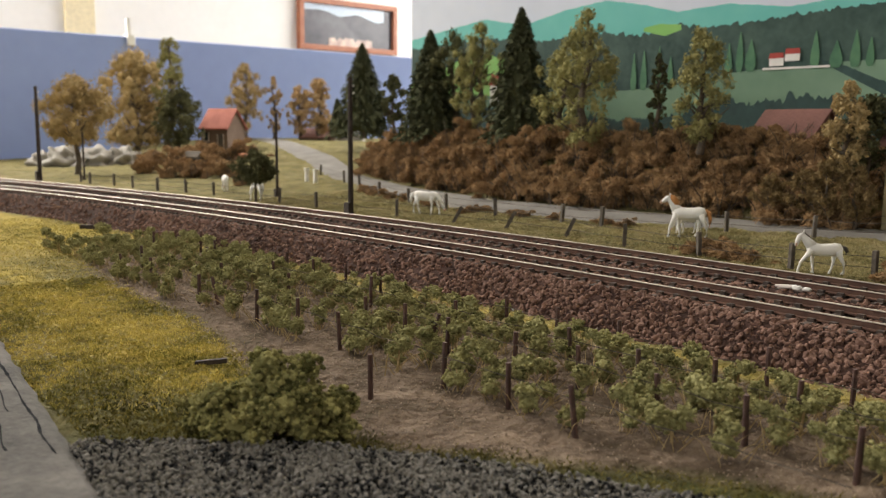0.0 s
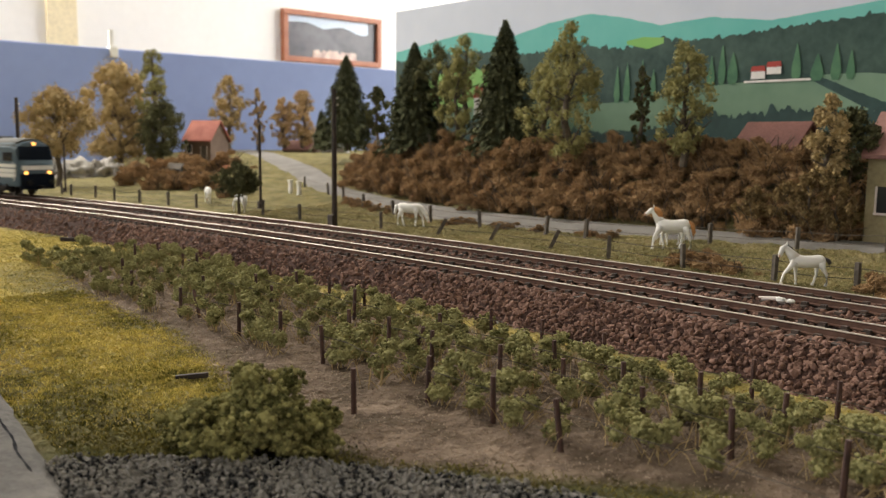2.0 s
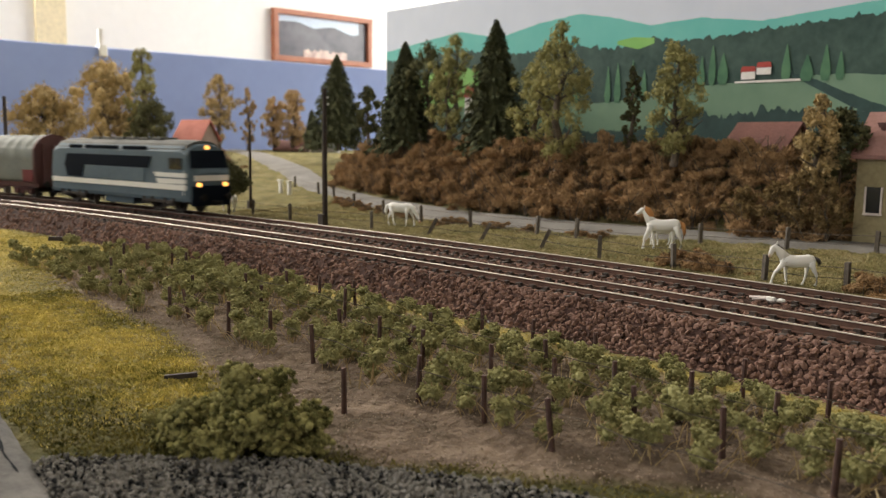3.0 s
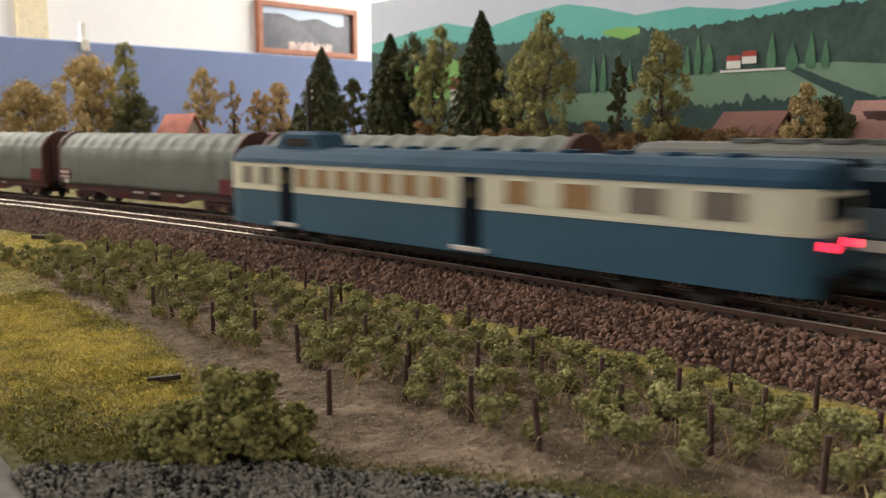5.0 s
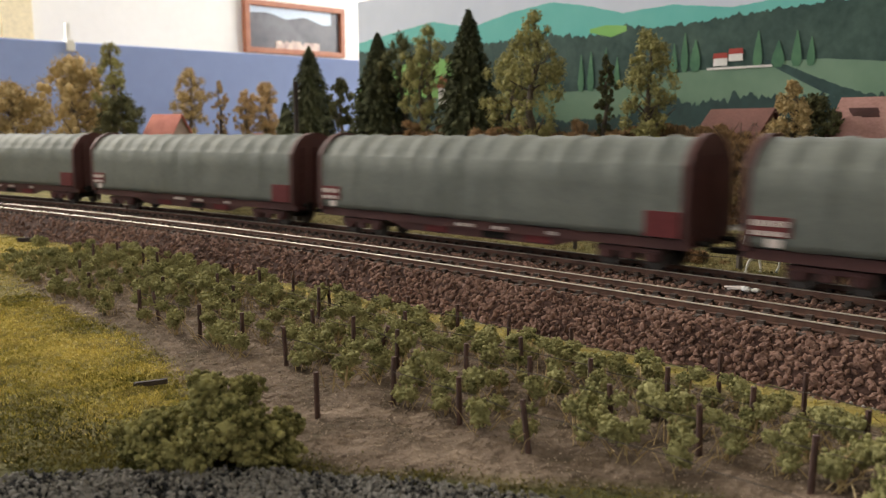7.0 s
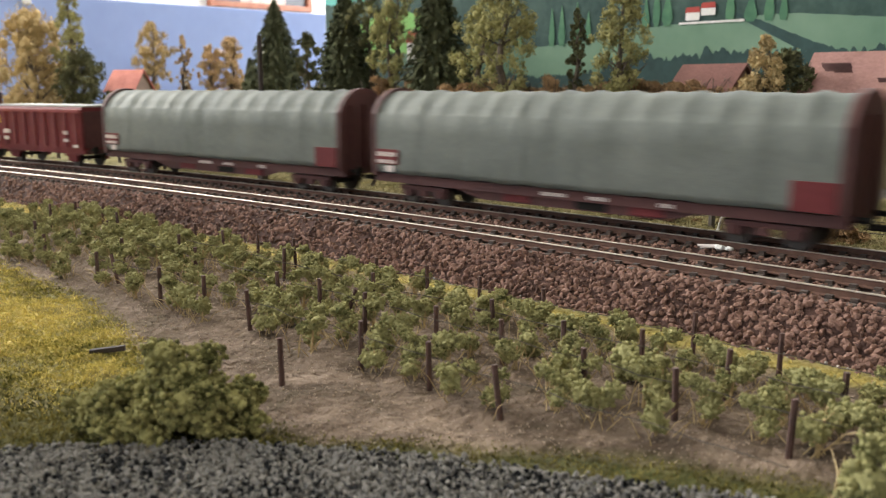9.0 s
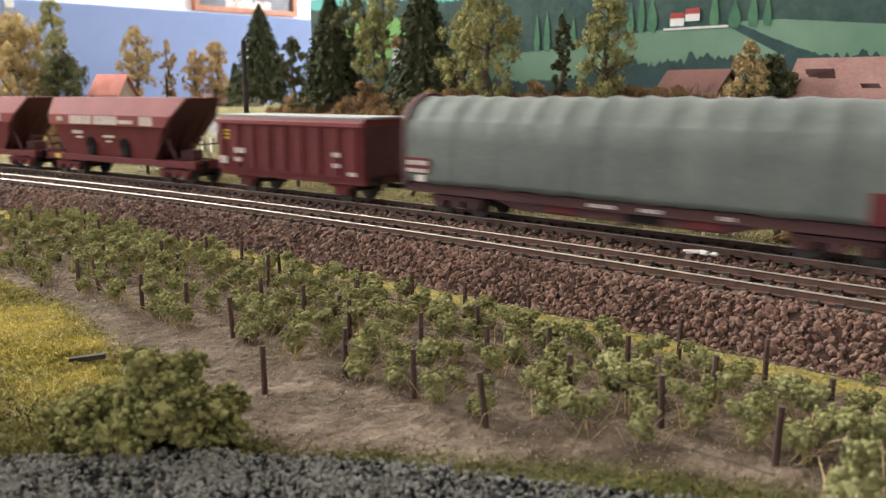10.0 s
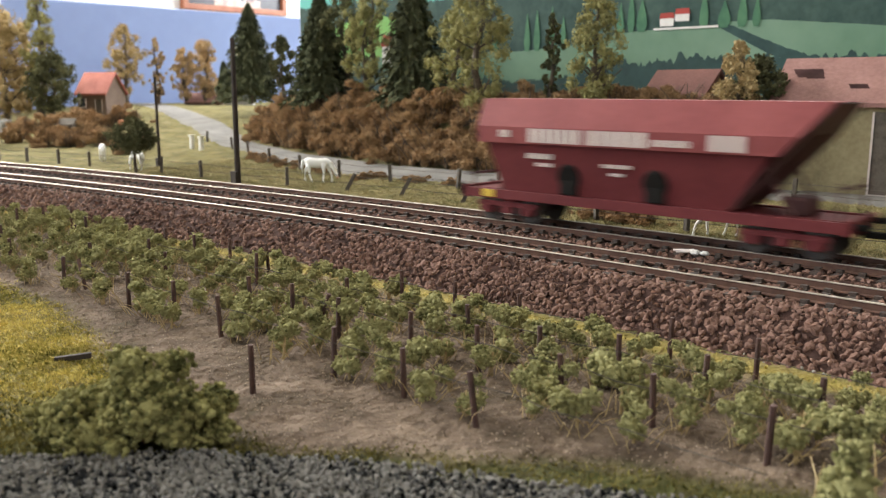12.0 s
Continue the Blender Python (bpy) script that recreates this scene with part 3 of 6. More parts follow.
def painted(name, material, parent, top, bottom, layer, label):
    """A painted shape on the board: a thin coat between a wavy top line and a bottom line."""
    bm = bmesh.new()
    y = 34.93 - 0.012 * layer
    lo = bottom if callable(bottom) else (lambda x: bottom)
    sections = [[(x, y, min(lo(x), z - 0.02)), (x, y, z), (x, y + 0.01, z), (x, y + 0.01, min(lo(x), z - 0.02))] for x, z in top]
    loft(bm, sections)
    return part(name, bm, material, parent, label)


def build_backdrop():
    board = thing("painted_backdrop", "painted backdrop board with green hills, forest and a white manor", "backdrop", kind="structure")
    part("board", boxed(-61.3, 120, 34.95, 35.6, -2, 18.8), M["painted_sky"], board, "pale painted sky")
    t, _ = outline([(-61.2, 14.5), (-54.6, 15.2), (-49.5, 15.7), (-44.1, 14.7), (-39.2, 15.6), (-34.4, 16.0), (-31.1, 15.4), (-27.2, 14.4), (-22.7, 14.6), (-17.8, 13.9), (-11.3, 14.4), (20, 16), (120, 15)], 0, 0.06)
    painted("teal_hills", M["painted_teal"], board, t, 9, 1, "painted teal hills")
    t, _ = outline([(-61.2, 13.5), (-49.5, 13.9), (-41.8, 13.1), (-35.2, 13.4), (-30.4, 12.8), (-27.2, 13.5), (-24.6, 13.0), (-20.3, 13.1), (-17.7, 13.3), (-11.3, 13.6), (20, 15), (120, 14)], 0, 0.3, 0.12)
    painted("forest", M["painted_forest"], board, t, 2, 2, "painted dark forest")
    t, _ = outline([(-30.4, 13.4), (-28.8, 13.6), (-26.9, 13.4)], 0, 0.0, 0.2)
    painted("meadow_patch", M["painted_bright"], board, t, lambda x: 12.6 + 0.25 * abs(x + 28.3), 3, "painted bright meadow")
    t, _ = outline([(-61.2, 9.0), (-38.9, 8.4), (-32.5, 8.4), (-26.9, 8.7), (-22.0, 9.5), (-17.5, 9.7), (-14.2, 9.5), (-10.8, 8.4), (0, 7.2), (120, 8)], 0, 0.05)
    painted("field", M["painted_field"], board, t, -1, 4, "painted pale green field")
    t, _ = outline([(-61.2, 9.8), (-53, 12.0), (-48.6, 12.2), (-45.8, 11.4), (-44, 10)], 0, 0.1)
    painted("left_field", M["painted_bright"], board, t, 8.3, 5, "painted bright meadow")
    t, _ = outline([(-13.8, 9.9), (-11, 9.9), (-4, 9.2), (6, 7.0)], 0, 0.04)
    painted("right_field", M["painted_field"], board, t, lambda x: 6.5, 5, "painted pale green field")
    t, _ = outline([(-15.4, 10.2), (-13.5, 9.6), (-11, 8.5), (-7.5, 7.2), (-6.8, 7)], 0, 0.08, 0.15)
    painted("hedge_line", M["painted_hedge"], board, t, lambda x: np.interp(x, [-15.4, -13.5, -11, -7.5, -6.8], [10.0, 9.0, 7.7, 6.4, 6.2]), 6, "painted dark hedge")
    t, _ = outline([(-61.2, 8.3), (-50, 7.2), (-42, 6.8), (-33, 6.0), (-27, 6.2), (-24.7, 6.9), (-22.3, 7.6), (-20.4, 7.1), (-16.5, 7.7), (-14.1, 7.4), (-10.8, 7.5), (0, 7.4), (40, 8), (120, 7)], 0, 0.55, 0.12, 3)
    painted("bushes", M["painted_hedge"], board, t, -1, 7, "painted dark bushes")
    for x, w, h in ((-31.2, 0.55, 3.0), (-30.2, 0.6, 3.2), (-28.7, 0.5, 3.4), (-27.6, 0.5, 2.6), (-22.4, 0.5, 2.2), (-21.5, 0.55, 2.9), (-20.6, 0.6, 2.3), (-15.7, 0.55, 2.6), (-14.2, 0.7, 1.8), (-12.9, 0.6, 2.4), (-11.9, 0.5, 1.9), (-34.6, 0.5, 2.4)):
        z0 = 9.5 if x > -26 else 8.4
        bm = bmesh.new()
        y = 34.834
        rings = ((0, 0.6), (0.2, 1), (0.45, 0.85), (0.7, 0.5), (1, 0.08))
        loft(bm, [[(x + 0.62 * w * k * side * (1 + 0.3 * noise.noise((x, z, 2))), y + d, z0 + h * z) for side, d in ((-1, 0), (1, 0), (1, 0.01), (-1, 0.01))] for z, k in rings])
        part("poplar", bm, M["painted_poplar"], board)
    cottage = part("cottage", boxed(-48.6, -46.8, 34.822, 34.832, 7.4, 9.3), M["painted_white"], board, "painted white cottage")
    bm = bmesh.new()
    loft(bm, [[(-48.4, 34.81 + d, 10.4), (-47.0, 34.81 + d, 10.4), (-46.6, 34.81 + d, 9.3), (-48.8, 34.81 + d, 9.3)] for d in (0, 0.01)])
    part("cottage_roof", bm, M["painted_red"], cottage, "painted red roof")
    bm = boxed(-19.1, -18.0, 34.822, 34.832, 9.8, 10.35)
    box(bm, -17.9, -16.8, 34.822, 34.832, 10.1, 10.6)
    box(bm, -19.6, -14.6, 34.822, 34.832, 9.55, 9.7)
    manor = part("manor", bm, M["painted_white"], board, "painted white manor")
    bm = bmesh.new()
    for x0, x1, z in ((-19.15, -17.95, 10.35), (-17.95, -16.75, 10.6)):
        loft(bm, [[(x0 + 0.1, 34.81 + d, z + 0.38), (x1 - 0.1, 34.81 + d, z + 0.38), (x1, 34.81 + d, z), (x0, 34.81 + d, z)] for d in (0, 0.01)])
    part("manor_roof", bm, M["painted_red"], manor, "painted red roof")


build_backdrop()


# ---- picture on the wall ----
def build_picture():
    pic = thing("framed_picture", "framed landscape picture in a reddish wooden frame", "picture", m=at(WEST, 123.6, 34.2))
    w, h, b = 17.3, 7.3, 1.5
    bm = bmesh.new()
    box(bm, 0, 2, -w, w, h - b, h, 0.15)
    box(bm, 0, 2, -w, w, -h, -h + b, 0.15)
    box(bm, 0, 2, -w, -w + b, -h + b, h - b, 0.15)
    box(bm, 0, 2, w - b, w, -h + b, h - b, 0.15)
    part("frame", bm, M["frame_wood"], pic)
    part("hillside", boxed(0.2, 0.8, -w + b, w - b, -h + b, h - b), M["photo"], pic, "dark wooded hillside")
    bm = bmesh.new()
    loft(bm, [[(0.85, y, 3.2 + 1.2 * noise.noise((y * 0.15, 0, 0)) - 0.06 * y), (0.95, y, 3.2 + 1.2 * noise.noise((y * 0.15, 0, 0)) - 0.06 * y), (0.95, y, h - b), (0.85, y, h - b)] for y in np.linspace(-w + b, w - b - 3, 20)])
    part("sky", bm, M["photo_sky"], pic, "pale blue sky")
    for k in range(14):
        y = -7 + k * 1.1
        part("pictured_house", boxed(0.85, 0.95 + 0.01 * (k % 2), y, y + 1.12, -h + b, -3.6 + 1.3 * noise.noise((k * 0.7, 3, 0))), M["photo_town"], pic, "pale village house in the picture")


build_picture()


# ---- foliage ----
@functools.lru_cache(None)
def ico(level):
    bm = bmesh.new()
    bmesh.ops.create_icosphere(bm, subdivisions=level, radius=1)
    bm.verts.index_update()
    out = np.array([v.co[:] for v in bm.verts]), np.array([[v.index for v in f.verts] for f in bm.faces])
    bm.free()
    return out


def foam(blobs, n, leaf, seed, core=0.8, level=2, aspect=0.6):
    """Clumps of flock: rough cores covered with many small leaf flakes."""
    r = np.random.default_rng(seed)
    centres, radii, squash = np.array([b[0] for b in blobs], float), np.array([b[1] for b in blobs]), np.array([b[2] for b in blobs], float)
    shape, tris = ico(level)
    nb, nv = len(blobs), len(shape)
    balls = (centres[:, None] + shape[None] * squash[:, None] * radii[:, None, None] * core * r.uniform(0.78, 1.18, (nb, nv, 1))).reshape(-1, 3)
    ball_faces = (tris[None] + (np.arange(nb) * nv)[:, None, None]).reshape(-1, 3)
    pick = r.choice(nb, n, p=radii ** 2 / (radii ** 2).sum())
    d = r.normal(size=(n, 3))
    d /= np.linalg.norm(d, axis=1, keepdims=True)
    p = centres[pick] + d * radii[pick, None] * squash[pick] * r.uniform(0.62, 1.2, (n, 1))
    u = r.normal(size=(n, 3))
    u /= np.linalg.norm(u, axis=1, keepdims=True)
    w = np.cross(u, d + 0.8 * r.normal(size=(n, 3)))
    w /= np.linalg.norm(w, axis=1, keepdims=True)
    s = leaf * r.uniform(0.5, 1.4, (n, 1))
    quad = np.stack([p - u * s, p + w * s * aspect, p + u * s, p - w * s * aspect], 1).reshape(-1, 3)
    faces = ball_faces.tolist() + (len(balls) + np.arange(4 * n).reshape(-1, 4)).tolist()
    return np.concatenate([balls, quad]), faces


def foam_mesh(name, blobs, n, leaf, seed, material, core=0.8, level=2, aspect=0.6):
    v, f = foam(blobs, n, leaf, seed, core, level, aspect)
    return raw_mesh(name, v, f, material)


def twigs(bm, n, h, spread, r, seed, thick=0.02, base=(0, 0, 0)):
    rr = np.random.default_rng(seed)
    for _ in range(n):
        a = rr.uniform(0, 6.28)
        p = Vector(base) + Vector((rr.normal(0, r), rr.normal(0, r), 0))
        q = p + Vector((math.cos(a) * spread * rr.uniform(0.2, 1), math.sin(a) * spread * rr.uniform(0.2, 1), h * rr.uniform(0.4, 1)))
        k = (p + q) / 2 + Vector((0, 0, h * 0.15))
        tube(bm, p, k, thick, thick * 0.8, 4, False)
        tube(bm, k, q, thick * 0.8, thick * 0.4, 4, False)
    return bm



# ---- vineyard ----
def lump(blobs, c, rad, squash, r, n):
    """One clump of coarse foam: a core with a knobbly crust of small balls."""
    blobs.append((tuple(c), rad * 0.8, squash))
    for _ in range(n):
        d = Vector(r.normal(size=3)).normalized()
        p = Vector(c) + Vector((d.x * squash[0], d.y * squash[1], d.z * squash[2])) * rad * r.uniform(0.72, 1.12)
        blobs.append((tuple(p), rad * r.uniform(0.13, 0.27), (1, 1, 0.95)))


def build_vineyard():
    post_tall = to_mesh("vine_post", tube(bmesh.new(), (0, 0, -0.3), (0, 0, 1.12), 0.068, 0.062, 7), M["post"])
    posts = [(-1.5, -12.98), (-1.3, -10.9), (1.0, -10.9), (-8.3, -10.9), (-10.4, -11.2), (-14.1, -11.5), (-5.8, -11.0), (-7.2, -9.1), (-5.6, -8.8), (-7.5, -5.0), (-5.4, -4.7),
             (-5.1, -7.2), (-3.4, -9.0), (-1.0, -8.7), (-3.2, -4.7), (-0.8, -4.6), (-0.5, -7.1), (1.0, -8.5), (2.1, -7.6), (3.7, -9.0), (3.7, -6.8), (5.7, -8.8),
             (5.8, -6.9), (3.4, -3.9), (5.8, -4.3), (8.1, -6.7), (8.0, -8.9), (-28.0, -7.6), (-29.2, -5.9), (-28.2, -5.0), (-18.3, -5.5), (-15.8, -5.7), (-14.2, -5.2), (-12.6, -4.6),
             (-15.3, -7.9), (-16.0, -9.7), (-20.5, -8.2), (-22.5, -10.3), (-23.5, -6.4), (-10.5, -6.6), (-12.5, -8.8), (10.4, -5.6), (11.2, -8.0), (-19.0, -11.3)]
    lean = {(3.2, -11.1): (0, -9), (-13.4, -11.1): (0, -24), (-4.7, -8.6): (0, 25), (-21, -11.6): (0, -30)}
    for x, y in posts + list(lean):
        tx, ty = lean.get((x, y), (rng.normal(0, 1.5), rng.normal(0, 1.5)))
        ob = new("vine_post", post_tall)
        ob.matrix_basis = at(x, y, ground_z(x, y) - 0.02, tx, ty, rng.uniform(0, 360)) if (x, y) not in lean else at(x, y, ground_z(x, y) - 0.02, tx, ty, 0)
        tagged(ob, "leaning dark brown vine post in sandy soil" if (x, y) in lean else "upright dark brown vine post in sandy soil", "post", "vineyard posts")
    kinds = []
    for k in range(12):
        r = np.random.default_rng(50 + k)
        blobs = []
        for j in range(int(r.integers(3, 5))):
            c = Vector((r.uniform(-0.3, 0.3), r.normal(0, 0.13), r.uniform(0.3, 0.82)))
            lump(blobs, c, r.uniform(0.15, 0.27), (1.15, 1.0, 0.9), r, 46)
        vine = thing("grapevine", "small green foam grapevine with dry straw stems", "vine", "vineyard rows", m=at(0, 0, -30))
        part("foliage", foam_mesh("vine_foliage", blobs, 3400, 0.015, 60 + k, M["vine"], 0.9, 2, 0.7), None, vine)
        bm = bmesh.new()
        tube(bm, (0, 0, -0.1), (r.normal(0, 0.06), r.normal(0, 0.06), 0.6), 0.04, 0.025, 5)
        twigs(bm, 9, 0.7, 0.8, 0.2, 80 + k, 0.012)
        tagged(part("stem", bm, M["twig"], vine, "pale dry stems"), kind="stuff")
        kinds.append(vine)
    used = set()
    r = np.random.default_rng(21)
    for row, y0 in enumerate((-11.0, -9.85, -8.7, -7.5, -6.3, -5.05)):
        x = 12.5 - 0.4 * row
        while x > -31:
            x -= r.uniform(0.9, 1.36)
            y = y0 + r.normal(0, 0.17) - (0.35 if row == 0 and x < -6 else 0)
            front = np.interp(x, [-24, -12, -1, 3, 6, 9, 14], [-12, -12.2, -12.2, -11.2, -10, -8.6, -7.5])
            if y < front or any(math.hypot(x - a, y - b) < 0.3 for a, b in posts[:1]) or r.random() < 0.04:
                continue
            k = int(r.integers(len(kinds)))
            m = at(x, y, ground_z(x, y) - 0.03, 0, 0, r.uniform(-25, 25) + 180 * int(r.integers(2))) @ Matrix.Diagonal((*(r.uniform(0.85, 1.2),) * 3, 1))
            if k in used:
                c = copy_thing(kinds[k], m)
                c.scale = m.to_scale()
            else:
                kinds[k].matrix_basis = m
                used.add(k)
    for x, y, k in ((9.6, -10.2, 1.5), (11.3, -9.6, 1.3), (-20.8, -12.0, 1.0), (-19.7, -11.7, 0.8)):
        c = copy_thing(kinds[2], at(x, y, ground_z(x, y) - 0.03, 0, 0, 40))
        c.scale = (k, k, k)
    # training wires with dry canes along the rows
    bm = bmesh.new()
    for y0 in (-10.9, -8.7, -7.1, -4.9):
        for z in (0.75,):
            pts = [(x, y0 + 0.06 * math.sin(x * 2.1), ground_z(x, y0) + z + 0.03 * math.sin(x * 5)) for x in np.arange(-16, 9, 0.8)]
            for p, q in zip(pts, pts[1:]):
                tube(bm, p, q, 0.012, 0.012, 3, False)
    tagged(part("vine_wire", bm, M["fence_wood"]), "thin sagging training wires along the vine rows", "wire", kind="stuff")


build_vineyard()


def big_bush():
    r = np.random.default_rng(9)
    ob = thing("bush", "large round olive-green foam bush on the meadow edge", "bush", m=at(-0.9, -15.85, -1.14))
    blobs = []
    for _ in range(64):
        a, q = r.uniform(0, 6.28), r.uniform(0, 1) ** 0.55
        x, y = 1.5 * q * math.cos(a), 1.0 * q * math.sin(a)
        x, y = 0.68 * x - 0.73 * y, 0.73 * x + 0.68 * y
        top = 1.68 - 1.05 * q ** 2 + 0.3 * noise.noise((x * 1.6, y * 1.6, 4))
        lump(blobs, (x, y, top * r.uniform(0.3, 1.0)), r.uniform(0.19, 0.36), (1.1, 1.1, 0.85), r, 55)
    for _ in range(9):
        lump(blobs, (-1.2 + r.normal(0, 0.3), -1.05 + r.normal(0, 0.28), 0.5 + r.normal(0, 0.22)), r.uniform(0.13, 0.22), (1, 1, 0.9), r, 22)
    part("foliage", foam_mesh("bush_foliage", blobs, 110000, 0.015, 10, M["bush"], 0.9, 2, 0.7), None, ob)
    bm = bmesh.new()
    twigs(bm, 12, 0.9, 0.8, 0.25, 11, 0.03)
    tagged(part("stem", bm, M["bark"], ob), kind="stuff")


big_bush()

# plank and dry scraps on the soil
bm = boxed(-0.42, 0.42, -0.07, 0.07, 0, 0.13, 0.02)
tagged(part("plank", bm, M["pole"], m=at(-6.55, -14.6, ground_z(-6.5, -14.6) + 0.03, 0, -4, 58)), "dark weathered plank lying on the sandy soil", "plank")
tagged(part("plank", boxed(-0.6, 0.6, -0.12, 0.12, 0, 0.26, 0.03), M["pole"], m=at(-41.5, -6.4, ground_z(-41.5, -6.4) + 0.03, 0, 0, 45)), "dark weathered plank lying on yellow grass", "plank")


def turf():
    """Short flock fibres on the meadow and verges, and crumbs on the soil."""
    r = np.random.default_rng(31)
    n = 176000
    x, y = np.concatenate([r.uniform(-22, 3, n // 2), r.uniform(-9, 10, n // 8), r.uniform(-50, -18, n // 4), r.uniform(-45, 8, n // 8)]), np.concatenate([r.uniform(-19, -12, n // 2), r.uniform(-16, -9, n // 8), r.uniform(-19, -3, n // 4), r.uniform(-13, -2.6, n // 8)])
    off = track_offset(x, y)
    front = np.interp(x, [-40, -26, -20, -12, -7.5, -4.5, -1, 1.5, 3.2, 5.5, 8.5, 14], [-8, -11.6, -12.6, -12.7, -13.6, -14.4, -14.9, -14.4, -12.8, -11.2, -9.6, -8.6])
    grassy = (x < -30) | (y < front + r.normal(0, 0.25, n)) | ((off > -3.6 + r.normal(0, 0.15, n)) & (off < -2.35))
    clear = (y > np.interp(x, *GRAVEL_EDGE) + 0.02) | (x < -3)
    keep = grassy & clear & (y > lane_edge(x) + 0.05)
    x, y = x[keep], y[keep]
    n = len(x)
    z = relief(x, y)[0] + 0.015
    a = r.uniform(0, 6.28, n)
    h, w = r.uniform(0.015, 0.065, n), r.uniform(0.014, 0.034, n)
    tip = r.normal(0, 0.05, (2, n))
    v = np.stack([np.stack([x - w * np.cos(a), y - w * np.sin(a), z - 0.04], 1), np.stack([x + w * np.cos(a), y + w * np.sin(a), z - 0.04], 1), np.stack([x + tip[0], y + tip[1], z + h], 1)], 1).reshape(-1, 3)
    tri = np.arange(3 * n).reshape(-1, 3)
    mossy = ((x > -3.6 + r.normal(0, 0.8, n)) & (y < -8.8)) | ((x > -5.4 + r.normal(0, 1.4, n)) & (y < -16.7 + r.normal(0, 0.5, n)))
    for name, pick, label in (("grass_flock", ~mossy, "short green and yellow grass flock on the meadow"), ("moss_flock", mossy, "short dark green moss between soil and gravel")):
        ob = new(name, raw_mesh(name, v[tri[pick]].reshape(-1, 3), np.arange(3 * int(pick.sum())).reshape(-1, 3), M["grass_blade" if name[0] == "g" else "moss_blade"]))
        tagged(ob, label, "grass", kind="stuff")
    # longer tired grass on the paddock
    k = 90000
    x, y = r.uniform(-48, 8, k), r.uniform(7.6, 21, k)
    keep = (y < road_y(x) - 2.2) & (track_offset(x, y) > 8)
    x, y = x[keep], y[keep]
    k = len(x)
    z, a, w = relief(x, y)[0], r.uniform(0, 6.28, k), r.uniform(0.016, 0.034, k)
    tip = r.normal(0, 0.09, (2, k))
    v = np.stack([np.stack([x - w * np.cos(a), y - w * np.sin(a), z - 0.04], 1), np.stack([x + w * np.cos(a), y + w * np.sin(a), z - 0.04], 1), np.stack([x + tip[0], y + tip[1], z + r.uniform(0.03, 0.13, k)], 1)], 1).reshape(-1, 3)
    tagged(new("paddock_grass", raw_mesh("paddock_grass", v, np.arange(3 * k).reshape(-1, 3), M["paddock_blade"])), "short tired olive and straw grass on the paddock", "grass", kind="stuff")
    m = 17000
    x, y = r.uniform(-22, 9, m), r.uniform(-14.5, -4, m)
    keep = y > np.interp(x, [-26, -20, -12, -7.5, -4.5, -1, 1.5, 3.2, 5.5, 8.5, 14], [-11.6, -12.6, -12.7, -13.6, -14.4, -14.9, -14.4, -12.8, -11.2, -9.6, -8.6])
    stones("soil_crumbs", np.stack([x[keep], y[keep], relief(x[keep], y[keep])[0] + 0.0], 1), 0.026, M["soil"], "crumbs of sandy soil between the vines", 33)


turf()


# ---- paddock: fences, horses, poles ----
def build_fences():
    mesh = to_mesh("fence_post", boxed(-0.1, 0.1, -0.1, 0.1, -0.3, 1.15, 0.02), M["fence_wood"])
    near = [(-76.2, 4.1), (-73.2, 4.0), (-69.6, 5.1), (-65.0, 5.2), (-61.2, 6.0), (-57.4, 7.0), (-53.4, 7.7), (-44.3, 8.8), (-39.3, 9.0), (-30.9, 10), (-26.0, 10.7), (-21.9, 11.3), (-17.1, 11.2), (-12.7, 10.7), (-8.4, 10.8), (-3.8, 10.7), (-0.5, 11.2), (5, 11.2), (10, 11.2)]
    far = [(3, 20), (-3.0, 20.3), (-7.0, 19.0), (-11.4, 17.9), (-18.5, 15.9), (-21.3, 15.5), (-26.9, 15.2), (-32.0, 15.2), (-37, 15.8), (-42.8, 17.2), (-49.1, 19.6), (-55, 21.9), (-64.8, 25.4)]
    for row, line in (("trackside fence", near), ("lane fence", far)):
        f = thing("wire_fence", "weathered wooden post-and-wire paddock fence by the " + ("railway" if row[0] == "t" else "lane"), "fence")
        for k, (x, y) in enumerate(line):
            tilt = (0, 28 if x < -20 else 24, 35) if row[0] == "t" and -27 < x < -15 else (rng.normal(0, 2), rng.normal(0, 2), rng.uniform(0, 90))
            part("fence_post", mesh, None, f, m=at(x, y, ground_z(x, y), *tilt))
        for z in (0.45, 0.9):
            bm = bmesh.new()
            for (a, b), (c, d) in zip(line, line[1:]):
                p, q = Vector((a, b, ground_z(a, b) + z)), Vector((c, d, ground_z(c, d) + z))
                mid = (p + q) / 2 - Vector((0, 0, 0.06))
                tube(bm, p, mid, 0.018, 0.018, 3, False)
                tube(bm, mid, q, 0.018, 0.018, 3, False)
            part("wire", bm, M["fence_wood"], f, "thin fence wire")


build_fences()


